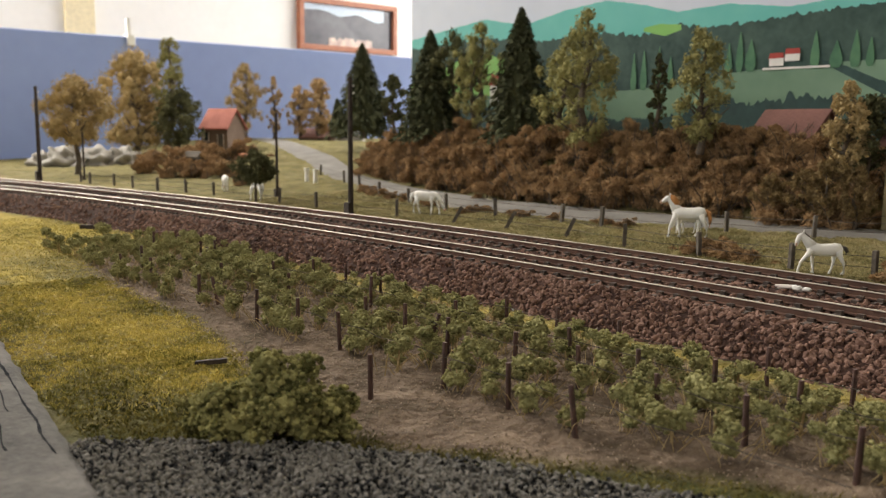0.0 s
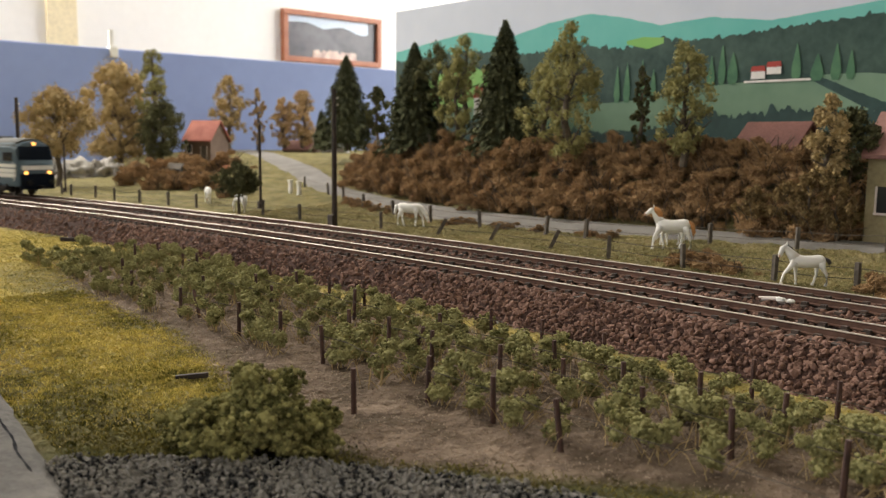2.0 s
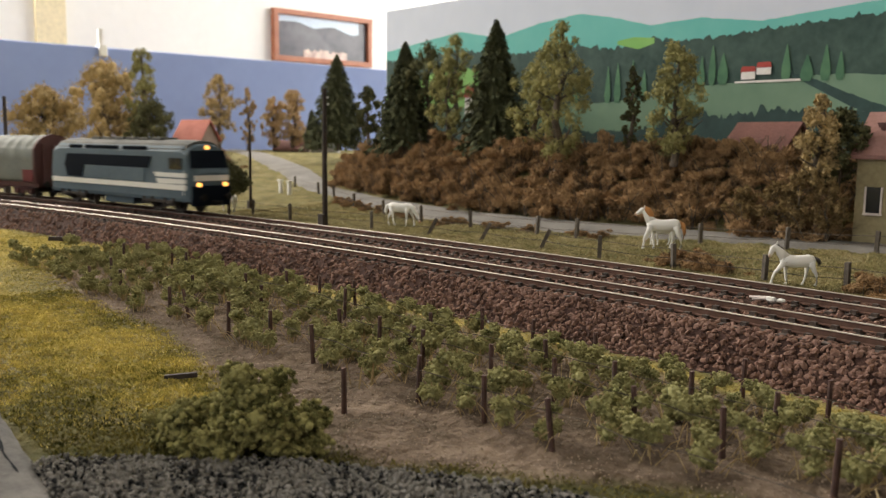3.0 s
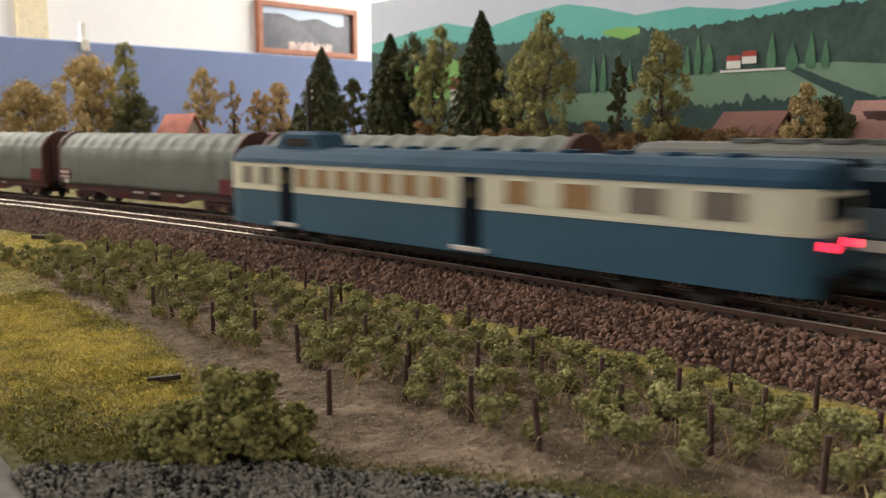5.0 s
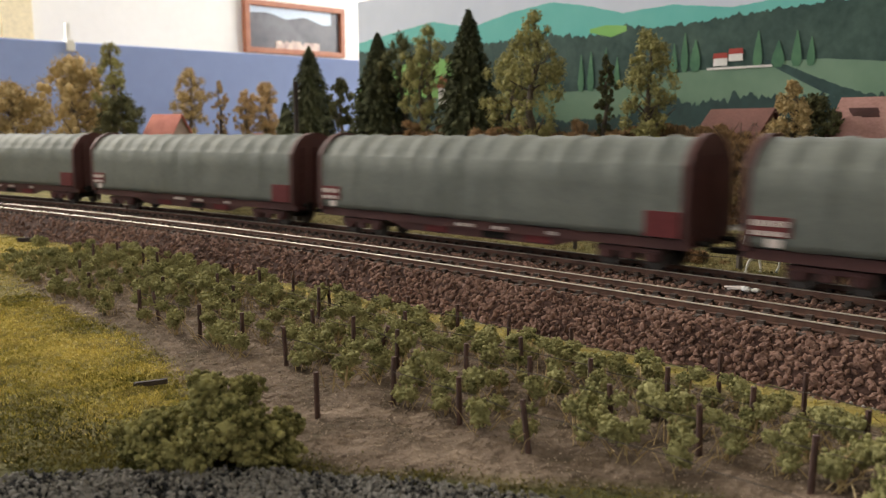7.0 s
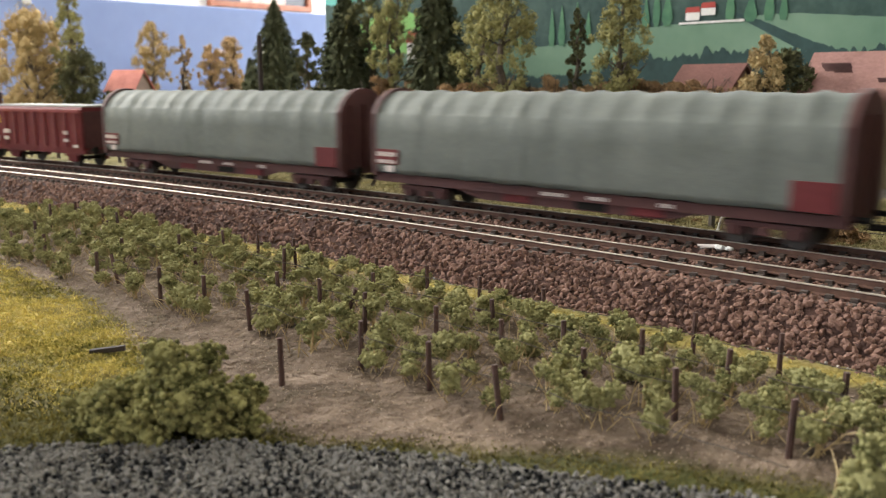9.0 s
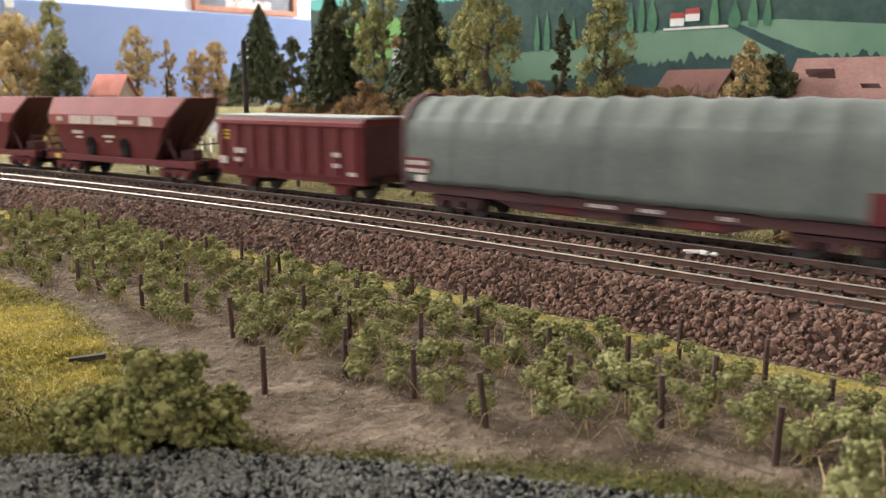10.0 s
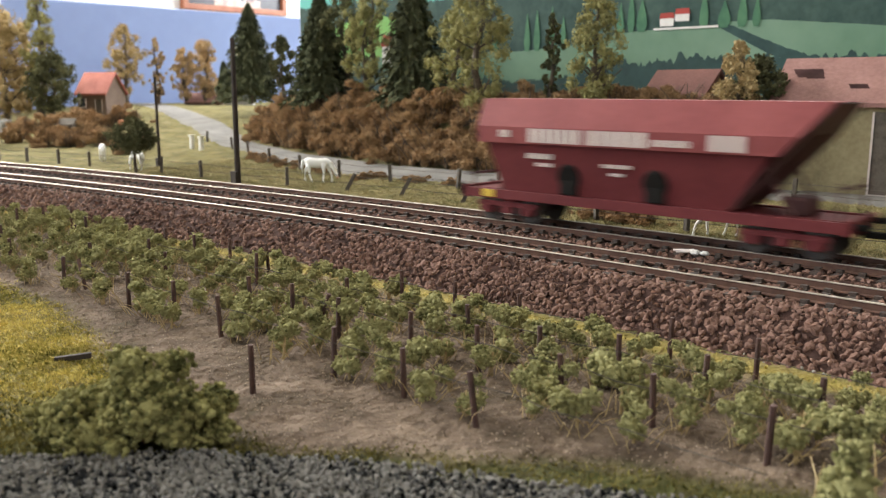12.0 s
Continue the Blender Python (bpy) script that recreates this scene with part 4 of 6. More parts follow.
def horse_mesh(name, scale, mane, grazing=False, low=False):
    bm = bmesh.new()

    def body(points, seg=10):
        secs = []
        for k, (x, y, z, ry, rz) in enumerate(points):
            a = Vector(points[max(0, k - 1)][:3])
            b = Vector(points[min(len(points) - 1, k + 1)][:3])
            turn = (b - a).to_track_quat("X", "Z").to_matrix()
            secs.append([Vector((x, y, z)) + turn @ Vector((0, ry * math.cos(2 * math.pi * i / seg), rz * math.sin(2 * math.pi * i / seg))) for i in range(seg)])
        loft(bm, secs)

    body([(-0.98, 0, 1.42, 0.06, 0.08), (-0.9, 0, 1.4, 0.2, 0.26), (-0.68, 0, 1.36, 0.28, 0.34), (-0.3, 0, 1.3, 0.29, 0.34), (0.1, 0, 1.28, 0.28, 0.34), (0.45, 0, 1.32, 0.25, 0.35), (0.68, 0, 1.36, 0.18, 0.28), (0.8, 0, 1.38, 0.06, 0.1)])
    if grazing:
        body([(0.52, 0, 1.42, 0.17, 0.26), (0.85, 0, 1.3, 0.12, 0.2), (1.1, 0, 1.0, 0.1, 0.16), (1.22, 0, 0.75, 0.1, 0.15)])
        body([(1.15, 0, 0.86, 0.1, 0.12), (1.26, 0, 0.66, 0.11, 0.13), (1.36, 0, 0.42, 0.07, 0.08), (1.4, 0, 0.3, 0.05, 0.05)])
    elif low:
        body([(0.5, 0, 1.42, 0.2, 0.32), (0.78, 0, 1.72, 0.14, 0.24), (0.98, 0, 1.96, 0.11, 0.18), (1.1, 0, 2.06, 0.09, 0.13)])
        body([(1.0, 0, 2.08, 0.1, 0.13), (1.18, 0, 1.96, 0.12, 0.16), (1.29, 0, 1.68, 0.1, 0.12), (1.33, 0, 1.48, 0.07, 0.08)])
        for s in (-1, 1):
            tube(bm, (1.0, s * 0.07, 2.14), (0.98, s * 0.1, 2.34), 0.05, 0.01, 5)
    else:
        body([(0.5, 0, 1.42, 0.18, 0.3), (0.74, 0, 1.68, 0.13, 0.22), (0.9, 0, 1.95, 0.1, 0.17), (1.0, 0, 2.12, 0.09, 0.13)])
        body([(0.92, 0, 2.12, 0.09, 0.12), (1.1, 0, 2.08, 0.11, 0.15), (1.3, 0, 1.92, 0.08, 0.1), (1.44, 0, 1.8, 0.06, 0.07)])
        for s in (-1, 1):
            tube(bm, (0.95, s * 0.06, 2.18), (0.97, s * 0.08, 2.36), 0.05, 0.01, 5)
    for x, s, f in ((0.55, 1, 0.62 if low else 0.34), (0.5, -1, -0.12), (-0.75, 1, -0.3), (-0.7, -1, 0.24)):
        k = 0.12 if x > 0 else -0.14
        body([(x, s * 0.16, 1.3, 0.15, 0.2), (x + f * 0.4, s * 0.17, 0.95, 0.1, 0.13), (x + f * 0.75 + k * 0.5, s * 0.17, 0.62, 0.07, 0.075), (x + f + k * 0.2, s * 0.17, 0.2, 0.05, 0.055), (x + f + 0.03, s * 0.17, 0.08, 0.07, 0.08), (x + f + 0.05, s * 0.17, 0.0, 0.08, 0.09)], 7)
    plain = len(bm.faces)
    body([(-0.93, 0, 1.55, 0.05, 0.05), (-1.1, 0, 1.42, 0.12, 0.12), (-1.2, 0, 1.0 if not low else 1.25, 0.1, 0.1), (-1.16, 0, 0.62 if not low else 1.08, 0.03, 0.03)], 6)
    if not grazing:
        body([(0.5, 0, 1.72, 0.03, 0.05), (0.6, 0, 1.8, 0.13, 0.2), (0.8, 0, 2.08, 0.12, 0.2), (0.98, 0, 2.22, 0.08, 0.1)] if not low else [(0.62, 0, 1.88, 0.03, 0.04), (0.8, 0, 2.0, 0.06, 0.07), (0.98, 0, 2.18, 0.04, 0.05)], 8)
    tube(bm, *(((1.36, 0, 0.42), (1.41, 0, 0.29)) if grazing else ((1.31, 0, 1.62), (1.335, 0, 1.45)) if low else ((1.37, 0, 1.87), (1.46, 0, 1.785))), 0.095, 0.07, 8)
    bm.faces.ensure_lookup_table()
    for f in bm.faces[plain:]:
        f.material_index = 1
    for f in bm.faces[-10:]:
        f.material_index = 2
    bmesh.ops.scale(bm, vec=(scale, scale, scale), verts=bm.verts)
    return to_mesh(name, bm, [M["white"], mane, M["muzzle"]], True)


def place_horse(x, y, yaw, scale, mane, label, grazing=False, low=False, category="horse figure"):
    ob = new("horse_figure", horse_mesh("horse_figure", scale, mane, grazing, low))
    ob.matrix_basis = at(x, y, ground_z(x, y) + 0.0, 0, 0, yaw)
    tagged(ob, label, category, "horses in the paddock")


place_horse(-12.3, 15.5, 205, 1.0, M["mane"], "white model horse with a chestnut mane and tail on grass")
place_horse(-12.9, 16.5, 205, 0.66, M["white"], "small white model foal beside the chestnut-maned horse", True)
place_horse(-2.4, 10.6, 215, 0.78, M["mane_dark"], "white model foal with a lowered head by the track fence", low=True)
place_horse(-31.0, 12.6, 30, 0.95, M["white"], "white model horse grazing on the pasture", True)
place_horse(-58.0, 11.0, 160, 0.85, M["white"], "white model horse grazing far down the pasture", True)
place_horse(-47.5, 8.6, 180, 0.85, M["white"], "white model horse standing under the small dark tree", True)


def telegraph_pole(x, y, h, r, z=None, arms=True):
    p = thing("telegraph_pole", "tall dark wooden telegraph pole beside the railway" if h > 8.5 else "shorter dark wooden pole beside the railway", "pole", "poles by the line", m=at(x, y, ground_z(x, y) if z is None else z))
    part("pole", tube(bmesh.new(), (0, 0, -0.4), (0, 0, h), r, r * 0.75, 10), M["pole"], p)
    part("base_stub", boxed(-r * 1.5, r * 1.5, -r * 1.9, -r * 0.8, -0.3, h * 0.09, 0.03), M["pole"], p, "stub bolted to the foot")
    if arms:
        for k in range(2):
            part("insulator", tube(bmesh.new(), (0.0, 0.12, h * (0.93 - 0.05 * k)), (0.1, 0.28, h * (0.93 - 0.05 * k) + 0.1), 0.06, 0.05, 6), M["white"], p, "white insulator")


telegraph_pole(-33.8, 8.3, 9.1, 0.2)
telegraph_pole(-79.8, 1.2, 9.4, 0.22, -0.5)
telegraph_pole(-49.6, 11.6, 6.9, 0.13)
telegraph_pole(-79.5, 5.5, 5.0, 0.12, arms=False)

# white clip lying between the tracks
w = thing("point_lever", "small white and grey plastic lever lying between the tracks", "lever", m=at(0, 3.8, -0.2))
bm = ball(bmesh.new(), (0.1, 0, 0.08), 0.15, (1.3, 0.8, 0.6), 3, 0.5, 3)
ball(bm, (0.42, 0.05, 0.07), 0.13, (1.2, 0.8, 0.6), 3, 0.5, 5)
part("knob", bm, M["white"], w, "chipped white knobs", smooth=True)
bm = bmesh.new()
tube(bm, (-0.75, 0.1, 0.04), (0.05, 0.02, 0.13), 0.045, 0.06, 6)
tube(bm, (-0.5, -0.2, 0.04), (0.05, -0.03, 0.1), 0.035, 0.05, 6)
part("arm", bm, M["label_white"], w)


# ---- trees ----
def limbs(bm, h, r, seed, n=7, spread=0.3, start=0.25):
    rr = np.random.default_rng(seed)
    p, k = Vector((0, 0, -0.2)), 6
    pts = [p]
    for i in range(1, k + 1):
        pts.append(Vector((rr.normal(0, 0.02 * h), rr.normal(0, 0.02 * h), h * i / k)))
    for i in range(k):
        tube(bm, pts[i], pts[i + 1], r * (1 - i / k * 0.85), r * (1 - (i + 1) / k * 0.85), 7, False)
    tips = []
    for _ in range(n):
        t = rr.uniform(start, 0.9)
        a = rr.uniform(0, 6.28)
        b = pts[min(k - 1, int(t * k))].lerp(pts[min(k, int(t * k) + 1)], t * k % 1)
        q = b + Vector((math.cos(a), math.sin(a), rr.uniform(0.4, 1.0))) * h * spread * rr.uniform(0.5, 1) * (1.15 - t * 0.6)
        tube(bm, b, q, r * 0.35 * (1.1 - t), r * 0.1, 5, False)
        tips.append(q)
    return pts, tips


def broadleaf(x, y, h, width, material, label, seed, z=None, density=1.0, clear=0.25, leaf=0.16):
    rr = np.random.default_rng(seed)
    tree = thing("tree", label, "tree", "model trees", m=at(x, y, ground_z(x, y) if z is None else z))
    bm = bmesh.new()
    pts, tips = limbs(bm, h * 0.92, 0.035 * h, seed, int(16 * density) + 4, 0.22 * width / (0.5 * h), clear)
    part("trunk", bm, M["bark"], tree)
    blobs = []
    for _ in range(int(64 * density) + 14):
        t = rr.uniform(0, 1)
        span = width * 0.5 * (math.sin(math.pi * min(1, 0.12 + 0.86 * t)) ** 0.7) * rr.uniform(0.2, 1.0)
        a = rr.uniform(0, 6.28)
        blobs.append(((span * math.cos(a), span * math.sin(a), h * (clear + (0.97 - clear) * t)), width * rr.uniform(0.055, 0.115), (1, 1, 1.15)))
    part("crown", foam_mesh("crown", blobs, int(5200 * density), leaf * 0.62, seed + 1, material, 0.55, 1), None, tree)
    return tree


def conifer(x, y, h, width, label, seed, z=None):
    rr = np.random.default_rng(seed)
    tree = thing("conifer", label, "tree", "model conifers", m=at(x, y, ground_z(x, y) if z is None else z))
    part("trunk", tube(bmesh.new(), (0, 0, -0.3), (0, 0, h * 0.95), 0.025 * h, 0.005 * h, 8), M["bark"], tree)
    vs, fs = [], []
    n = 800
    for i in range(n):
        t = (i / n) ** 0.8
        z0 = h * (0.06 + 0.93 * t)
        rad = width * 0.56 * (1 - t) ** 0.8 * rr.uniform(0.75, 1.12) + 0.1
        a = i * 2.39996 + rr.normal(0, 0.2)
        c, s_ = math.cos(a), math.sin(a)
        for j in range(14):
            f0 = rr.uniform(0.35, 1.0)
            p = np.array([c * rad * f0, s_ * rad * f0, z0 - rad * 0.22 * f0 + rr.normal(0, 0.1)])
            l = 0.1 + 0.065 * rad
            d1 = np.array([c, s_, -0.5]) * l + rr.normal(0, 0.08, 3)
            d2 = np.array([-s_, c, rr.normal(0, 0.6)]) * l * 0.5
            b = len(vs)
            vs += [p - d2, p + d1, p + d2, p - d1 * 0.4]
            fs.append((b, b + 1, b + 2, b + 3))
    bm = bmesh.new()
    loft(bm, [[(width * 0.31 * k * math.cos(6.283 * i / 12) * (1 + 0.2 * math.sin(i * 3 + z * 20)), width * 0.31 * k * math.sin(6.283 * i / 12), h * z) for i in range(12)] for z, k in ((0.06, 0.7), (0.12, 1), (0.4, 0.72), (0.7, 0.36), (0.97, 0.02))])
    b = len(vs)
    bm.verts.index_update()
    vs += [np.array(v.co[:]) for v in bm.verts]
    fs += [tuple(v.index + b for v in f.verts) for f in bm.faces]
    bm.free()
    part("crown", raw_mesh("crown", np.array(vs), fs, M["conifer"]), None, tree, "dense dark needles")


conifer(-79.4, 41, 12.0, 8.0, "tall dark green conical conifer on the bank", 1, 3.8)
conifer(-51.5, 29.6, 10.6, 6.4, "dark conical conifer with a bent top", 2, 3.8)
conifer(-37.4, 27.8, 11.4, 6.3, "tallest dark green conifer on the bank", 3, 3.6)
conifer(-87.8, 42.6, 5.2, 2.0, "small dark conifer behind the hedge", 4, 3.6)
broadleaf(-22.3, 26.2, 6.3, 1.6, M["leaf_dark"], "slim dark cypress-like tree on the bank", 5, 4.2, 1.0, 0.1, 0.13)
for a in ((-89.8, 8, 11.0, 8.5, "leaf_autumn", "bare-stemmed ochre autumn tree by the railway", 11, -0.6, 1.9, 0.35),
          (-113.5, 24.0, 15.5, 12.0, "leaf_autumn", "large ochre autumn tree by the village", 12, 0.2, 2.4, 0.15),
          (-108.0, 27.2, 17.8, 5.5, "leaf_green", "tall slender pale green tree", 13, 0.2, 0.9, 0.3),
          (-104.5, 27.0, 9.8, 7.5, "leaf_dark", "round dark green tree by the village", 14, 0.3, 1.3, 0.25),
          (-124.0, 47.4, 13.0, 7.0, "leaf_autumn", "olive and ochre tree behind the red-roofed house", 15, 2.6, 1.2, 0.15),
          (-121.0, 51.3, 11.0, 3.0, "leaf_orange", "slim orange autumn tree", 16, 2.6, 0.8, 0.15),
          (-117.8, 54.5, 9.5, 4.8, "leaf_orange", "small orange autumn tree", 17, 2.6, 1.1, 0.15),
          (-115.6, 57.0, 10.5, 5.5, "leaf_orange", "bushy orange autumn tree", 18, 2.6, 1.2, 0.15),
          (-62.8, 33.6, 7.0, 3.4, "leaf_dark", "sparse dark shrub tree at the board's edge", 19, 3.8, 0.6, 0.3),
          (-49.6, 31.0, 10.6, 6.5, "leaf_dark", "tall sparse dark tree beside the conifer", 20, 3.8, 0.8, 0.35),
          (-44.6, 29.0, 8.6, 4.2, "leaf_green", "sparse olive tree on the bank", 21, 3.8, 0.8, 0.15),
          (-45.5, 30.5, 11.0, 5.0, "leaf_green", "feathery olive tree on the bank", 26, 3.8, 0.5, 0.45),
          (-31.4, 26.4, 8.0, 4.6, "leaf_green", "dull olive tree on the bank", 22, 3.6, 1.0, 0.15),
          (-27.2, 24.2, 10.6, 4.6, "leaf_green", "tall leafy yellow-green tree on the bank", 23, 3.2, 1.3, 0.1),
          (-18.2, 25.3, 8.0, 4.0, "leaf_green", "leafy yellow-green tree on the bank", 24, 3.8, 1.2, 0.1),
          (-7.3, 22.6, 5.2, 2.6, "leaf_autumn", "small rusty autumn tree beside the barn", 25, 2.6, 1.0, 0.1),
          (-6.8, 24.0, 4.0, 3.2, "leaf_dark", "dark bushy tree beside the barn", 27, 3.0, 1.0, 0.1),
          (-45.4, 7.4, 3.8, 3.6, "leaf_dark", "small round dark green tree at the paddock edge", 28, None, 1.0, 0.45)):
    broadleaf(a[0], a[1], a[2], a[3], M[a[4]], a[5], a[6], a[7], a[8], a[9], 0.15 if a[0] > -60 else 0.24)


for k, (x, y, h) in enumerate(((-9.3, 22.3, 3.3), (-7.9, 22.0, 3.9), (-6.5, 22.4, 3.6), (-11.2, 22.2, 2.8))):
    broadleaf(x, y, h, 2.3, M["leaf_dry"], "spindly dry olive-brown shrub tree by the lane", 40 + k, None, 0.8, 0.22, 0.1)


def build_heather():
    """Dry brown shrubs in one thick hedge along the lane."""
    kinds = []
    for k in range(5):
        r = np.random.default_rng(90 + k)
        blobs = [((r.normal(0, 0.9), r.normal(0, 0.7), abs(r.normal(0.75, 0.42))), r.uniform(0.22, 0.5), (1.25, 1, 0.75)) for _ in range(17)]
        s = thing("dry_shrub", "dense rust-brown dried heather shrub on the bank", "shrub", "brown hedge along the lane", m=at(0, 0, -30))
        part("foliage", foam_mesh("shrub_foliage", blobs, 4600, 0.2, 95 + k, M["heather"], 0.42, 2, 0.16), None, s)
        bm = bmesh.new()
        twigs(bm, 26, 1.9, 1.4, 0.6, 99 + k, 0.03)
        tagged(part("dry_growth", bm, M["bark"], s), kind="stuff")
        kinds.append(s)
    r = np.random.default_rng(44)
    used, spots = set(), []
    for x in np.arange(-66, -6.9, 1.35):
        y0 = float(road_y(x)) + 3.0
        for row in range(4):
            spots.append((x + r.normal(0, 0.4), y0 + 0.7 + 1.45 * row + r.normal(0, 0.3), r.uniform(0.75, 1.15)))
    spots += [(-10.5 + 1.5 * i, 22.9 + 0.25 * i + r.normal(0, 0.3), 1.1) for i in range(3)] + [(-78 + r.normal(0, 7), 17 + r.normal(0, 2), 1.0) for _ in range(10)] + [(-95 + r.normal(0, 6), 24 + r.normal(0, 4), 1.4) for _ in range(8)]
    for x, y, k in spots:
        j = int(r.integers(5))
        if y > 33.6 and x > -62:
            continue
        m = at(x, y, ground_z(x, y) - 0.05, 0, 0, r.uniform(0, 360))
        c = copy_thing(kinds[j], m) if j in used else kinds[j]
        c.matrix_basis = m
        c.scale = (k, k, k)
        used.add(j)
    # low brown tufts along the lane edge
    pts = [(float(x), float(road_y(x)) - 2.7 + r.normal(0, 0.2)) for x in np.concatenate([r.uniform(-48, -16, 26), [-9.4, -8.6, -7.8, -10]])]
    pts[-4:] = [(-8.2, 11.6), (-7.2, 11.4), (-9.2, 11.9), (-6.3, 11.2)]
    pts += [(0.7, 11.0), (1.5, 11.3)]
    for n, (x, y) in enumerate(pts):
        c = copy_thing(kinds[int(r.integers(5))], at(x, y, ground_z(x, y) - 0.1, 0, 0, r.uniform(0, 360)))
        c.scale = (0.38, 0.38, 0.3) if n < 26 else (0.6, 0.6, 0.48)
        tagged(c, "low tuft of dry brown growth beside the lane", "shrub", "tufts along the lane")


build_heather()


# ---- buildings ----
def gable_house(name, m, length, depth, eaves, ridge, wall, roof, label, openings=(), overhang=0.3, patches=()):
    h = thing(name, label, "building", m=m)
    bm = bmesh.new()
    l, d = length / 2, depth / 2
    loft(bm, [[(x, -d, -0.6), (x, d, -0.6), (x, d, eaves), (x, 0, ridge), (x, -d, eaves)] for x in (-l, l)])
    part("wall", bm, M[wall], h)
    for s in (-1, 1):
        bm = bmesh.new()
        k = overhang * (ridge - eaves) / d
        loft(bm, [[(x, s * (d + overhang), eaves - k), (x, 0, ridge), (x, 0, ridge + 0.22), (x, s * (d + overhang), eaves - k + 0.22)] for x in (-l - overhang, l + overhang)])
        slope = part("roof_slope", bm, M[roof], h)
        if s < 0:
            for x, f, w, run in patches:
                bm = bmesh.new()
                at_f = lambda g: (-(d + overhang) * (1 - g), eaves - k + (ridge - eaves + k) * g + 0.235)
                loft(bm, [[(x - w / 2 + j, *at_f(f)), (x + w / 2 + j, *at_f(f)), (x + w / 2 - j, *at_f(f + run)), (x - w / 2 - j, *at_f(f + run))] for j in (0.12, 0.08)])
                part("roof_patch", bm, M["oxide_dark"], slope, "dark rusted patch of roof")
    for kind, x, z0, w, ht in openings:
        o = part(kind, boxed(x - w / 2, x + w / 2, -d - 0.04, -d + 0.05, z0, z0 + ht), M["glass"] if kind == "window" else M["fence_wood"], h)
        bm = bmesh.new()
        for a in (x - w / 2 - 0.1, x + w / 2):
            box(bm, a, a + 0.1, -d - 0.1, -d + 0.02, z0, z0 + ht)
        box(bm, x - w / 2 - 0.12, x + w / 2 + 0.12, -d - 0.14, -d + 0.02, z0 - 0.12, z0)
        part("window_frame" if kind == "window" else "door_frame", bm, M["label_white"], o)
    return h


gable_house("house", at(-107, 34.8, 1.6, 0, 0, 25), 4.8, 4.2, 3.2, 5.8, "house_wall", "roof_red", "small house with a bright red tiled roof", [("window", -1.5, 1.2, 0.9, 1.2), ("door", 1.2, 0.0, 1.0, 2.2)])
gable_house("barn", at(-2.8, 26.4, 0.2, 0, 0, 4), 6.2, 4.6, 4.5, 6.6, "plaster", "roof_barn", "ochre plastered barn with a patched reddish roof", [("window", -2.15, 1.35, 0.72, 1.4), ("door", 2.5, -0.2, 1.15, 4.2)], patches=((-1.9, 0.62, 1.5, 0.12), (-1.5, 0.52, 0.9, 0.14), (-2.2, 0.55, 0.5, 0.1), (0.9, 0.3, 0.9, 0.1)))
gable_house("shed", at(-14.4, 30.5, 3.0, 0, 0, -8), 4.4, 3.2, 1.8, 3.4, "house_wall", "roof_dull", "long low shed with a dull red roof behind the hedge")
gable_house("shed", at(-117.5, 58.0, 2.3, 0, 0, 48), 5.5, 4.5, 0.9, 2.2, "house_wall", "roof_barn", "low grey-brown shed with a flat roof near the village")
gable_house("shed", at(-113, 62.0, 2.3, 0, 0, 48), 4.5, 4.0, 1.3, 2.0, "rock", "sheet", "low pale shed beside the lane")
gable_house("hut", at(-86.0, 20.2, 0.3, 0, 0, 45), 1.9, 1.6, 1.0, 1.5, "fence_wood", "fence_wood", "tiny weathered wooden hut on the slope")
for x, y, k in ((-113.5, 10.8, 2.6), (-111.5, 13.0, 3.6), (-108.0, 17.0, 3.4), (-106, 19.5, 3.0), (-109, 14.8, 2.4)):
    bm = ball(bmesh.new(), (0, 0, 0.3), k * 0.8, (1, 0.9, 0.72), 4, 0.7, int(-x))
    tagged(part("boulder", bm, M["rock"], m=at(x, y, ground_z(x, y)), smooth=True), "large pale grey boulder on the slope", "rock", "boulders by the railway")
bm = boxed(-0.9, 0.9, -0.5, 0.5, 0.15, 0.6, 0.15)
box(bm, -0.55, 0.5, -0.45, 0.45, 0.55, 0.95, 0.15)
car = part("toy_car", bm, M["orange"], m=at(-86.5, 27.6, ground_z(-86.5, 27.6) + 0.05, 0, 0, 30))
tagged(car, "tiny orange model car parked beside the lane", "car")
for dx, dy in ((0, 0), (1.7, -0.6)):
    g = thing("gate_post", "small white gate post beside the lane", "post", "white gate posts", m=at(-59.4 + dx * 1.5, 20.4 + dy, ground_z(-59.4, 20.4)))
    part("shaft", boxed(-0.16, 0.16, -0.16, 0.16, -0.1, 1.1, 0.03), M["white"], g)
    part("cap", boxed(-0.22, 0.22, -0.22, 0.22, 1.1, 1.25, 0.03), M["white"], g)


# ---- rolling stock; x is along the vehicle, z = 0 on the rails ----
def wheelset(parent, x, r=0.52):
    bm = bmesh.new()
    tube(bm, (x, -0.95, r), (x, 0.95, r), 0.12, 0.12, 8)
    for s in (-1, 1):
        tube(bm, (x, s * 0.76, r), (x, s * 0.92, r), r, r, 20)
        tube(bm, (x, s * 0.72, r), (x, s * 0.77, r), r + 0.06, r + 0.06, 20)
        tube(bm, (x, s * 0.92, r), (x, s * 0.95, r), r * 0.6, r * 0.5, 14)
    return part("wheelset", bm, M["wheel"], parent)


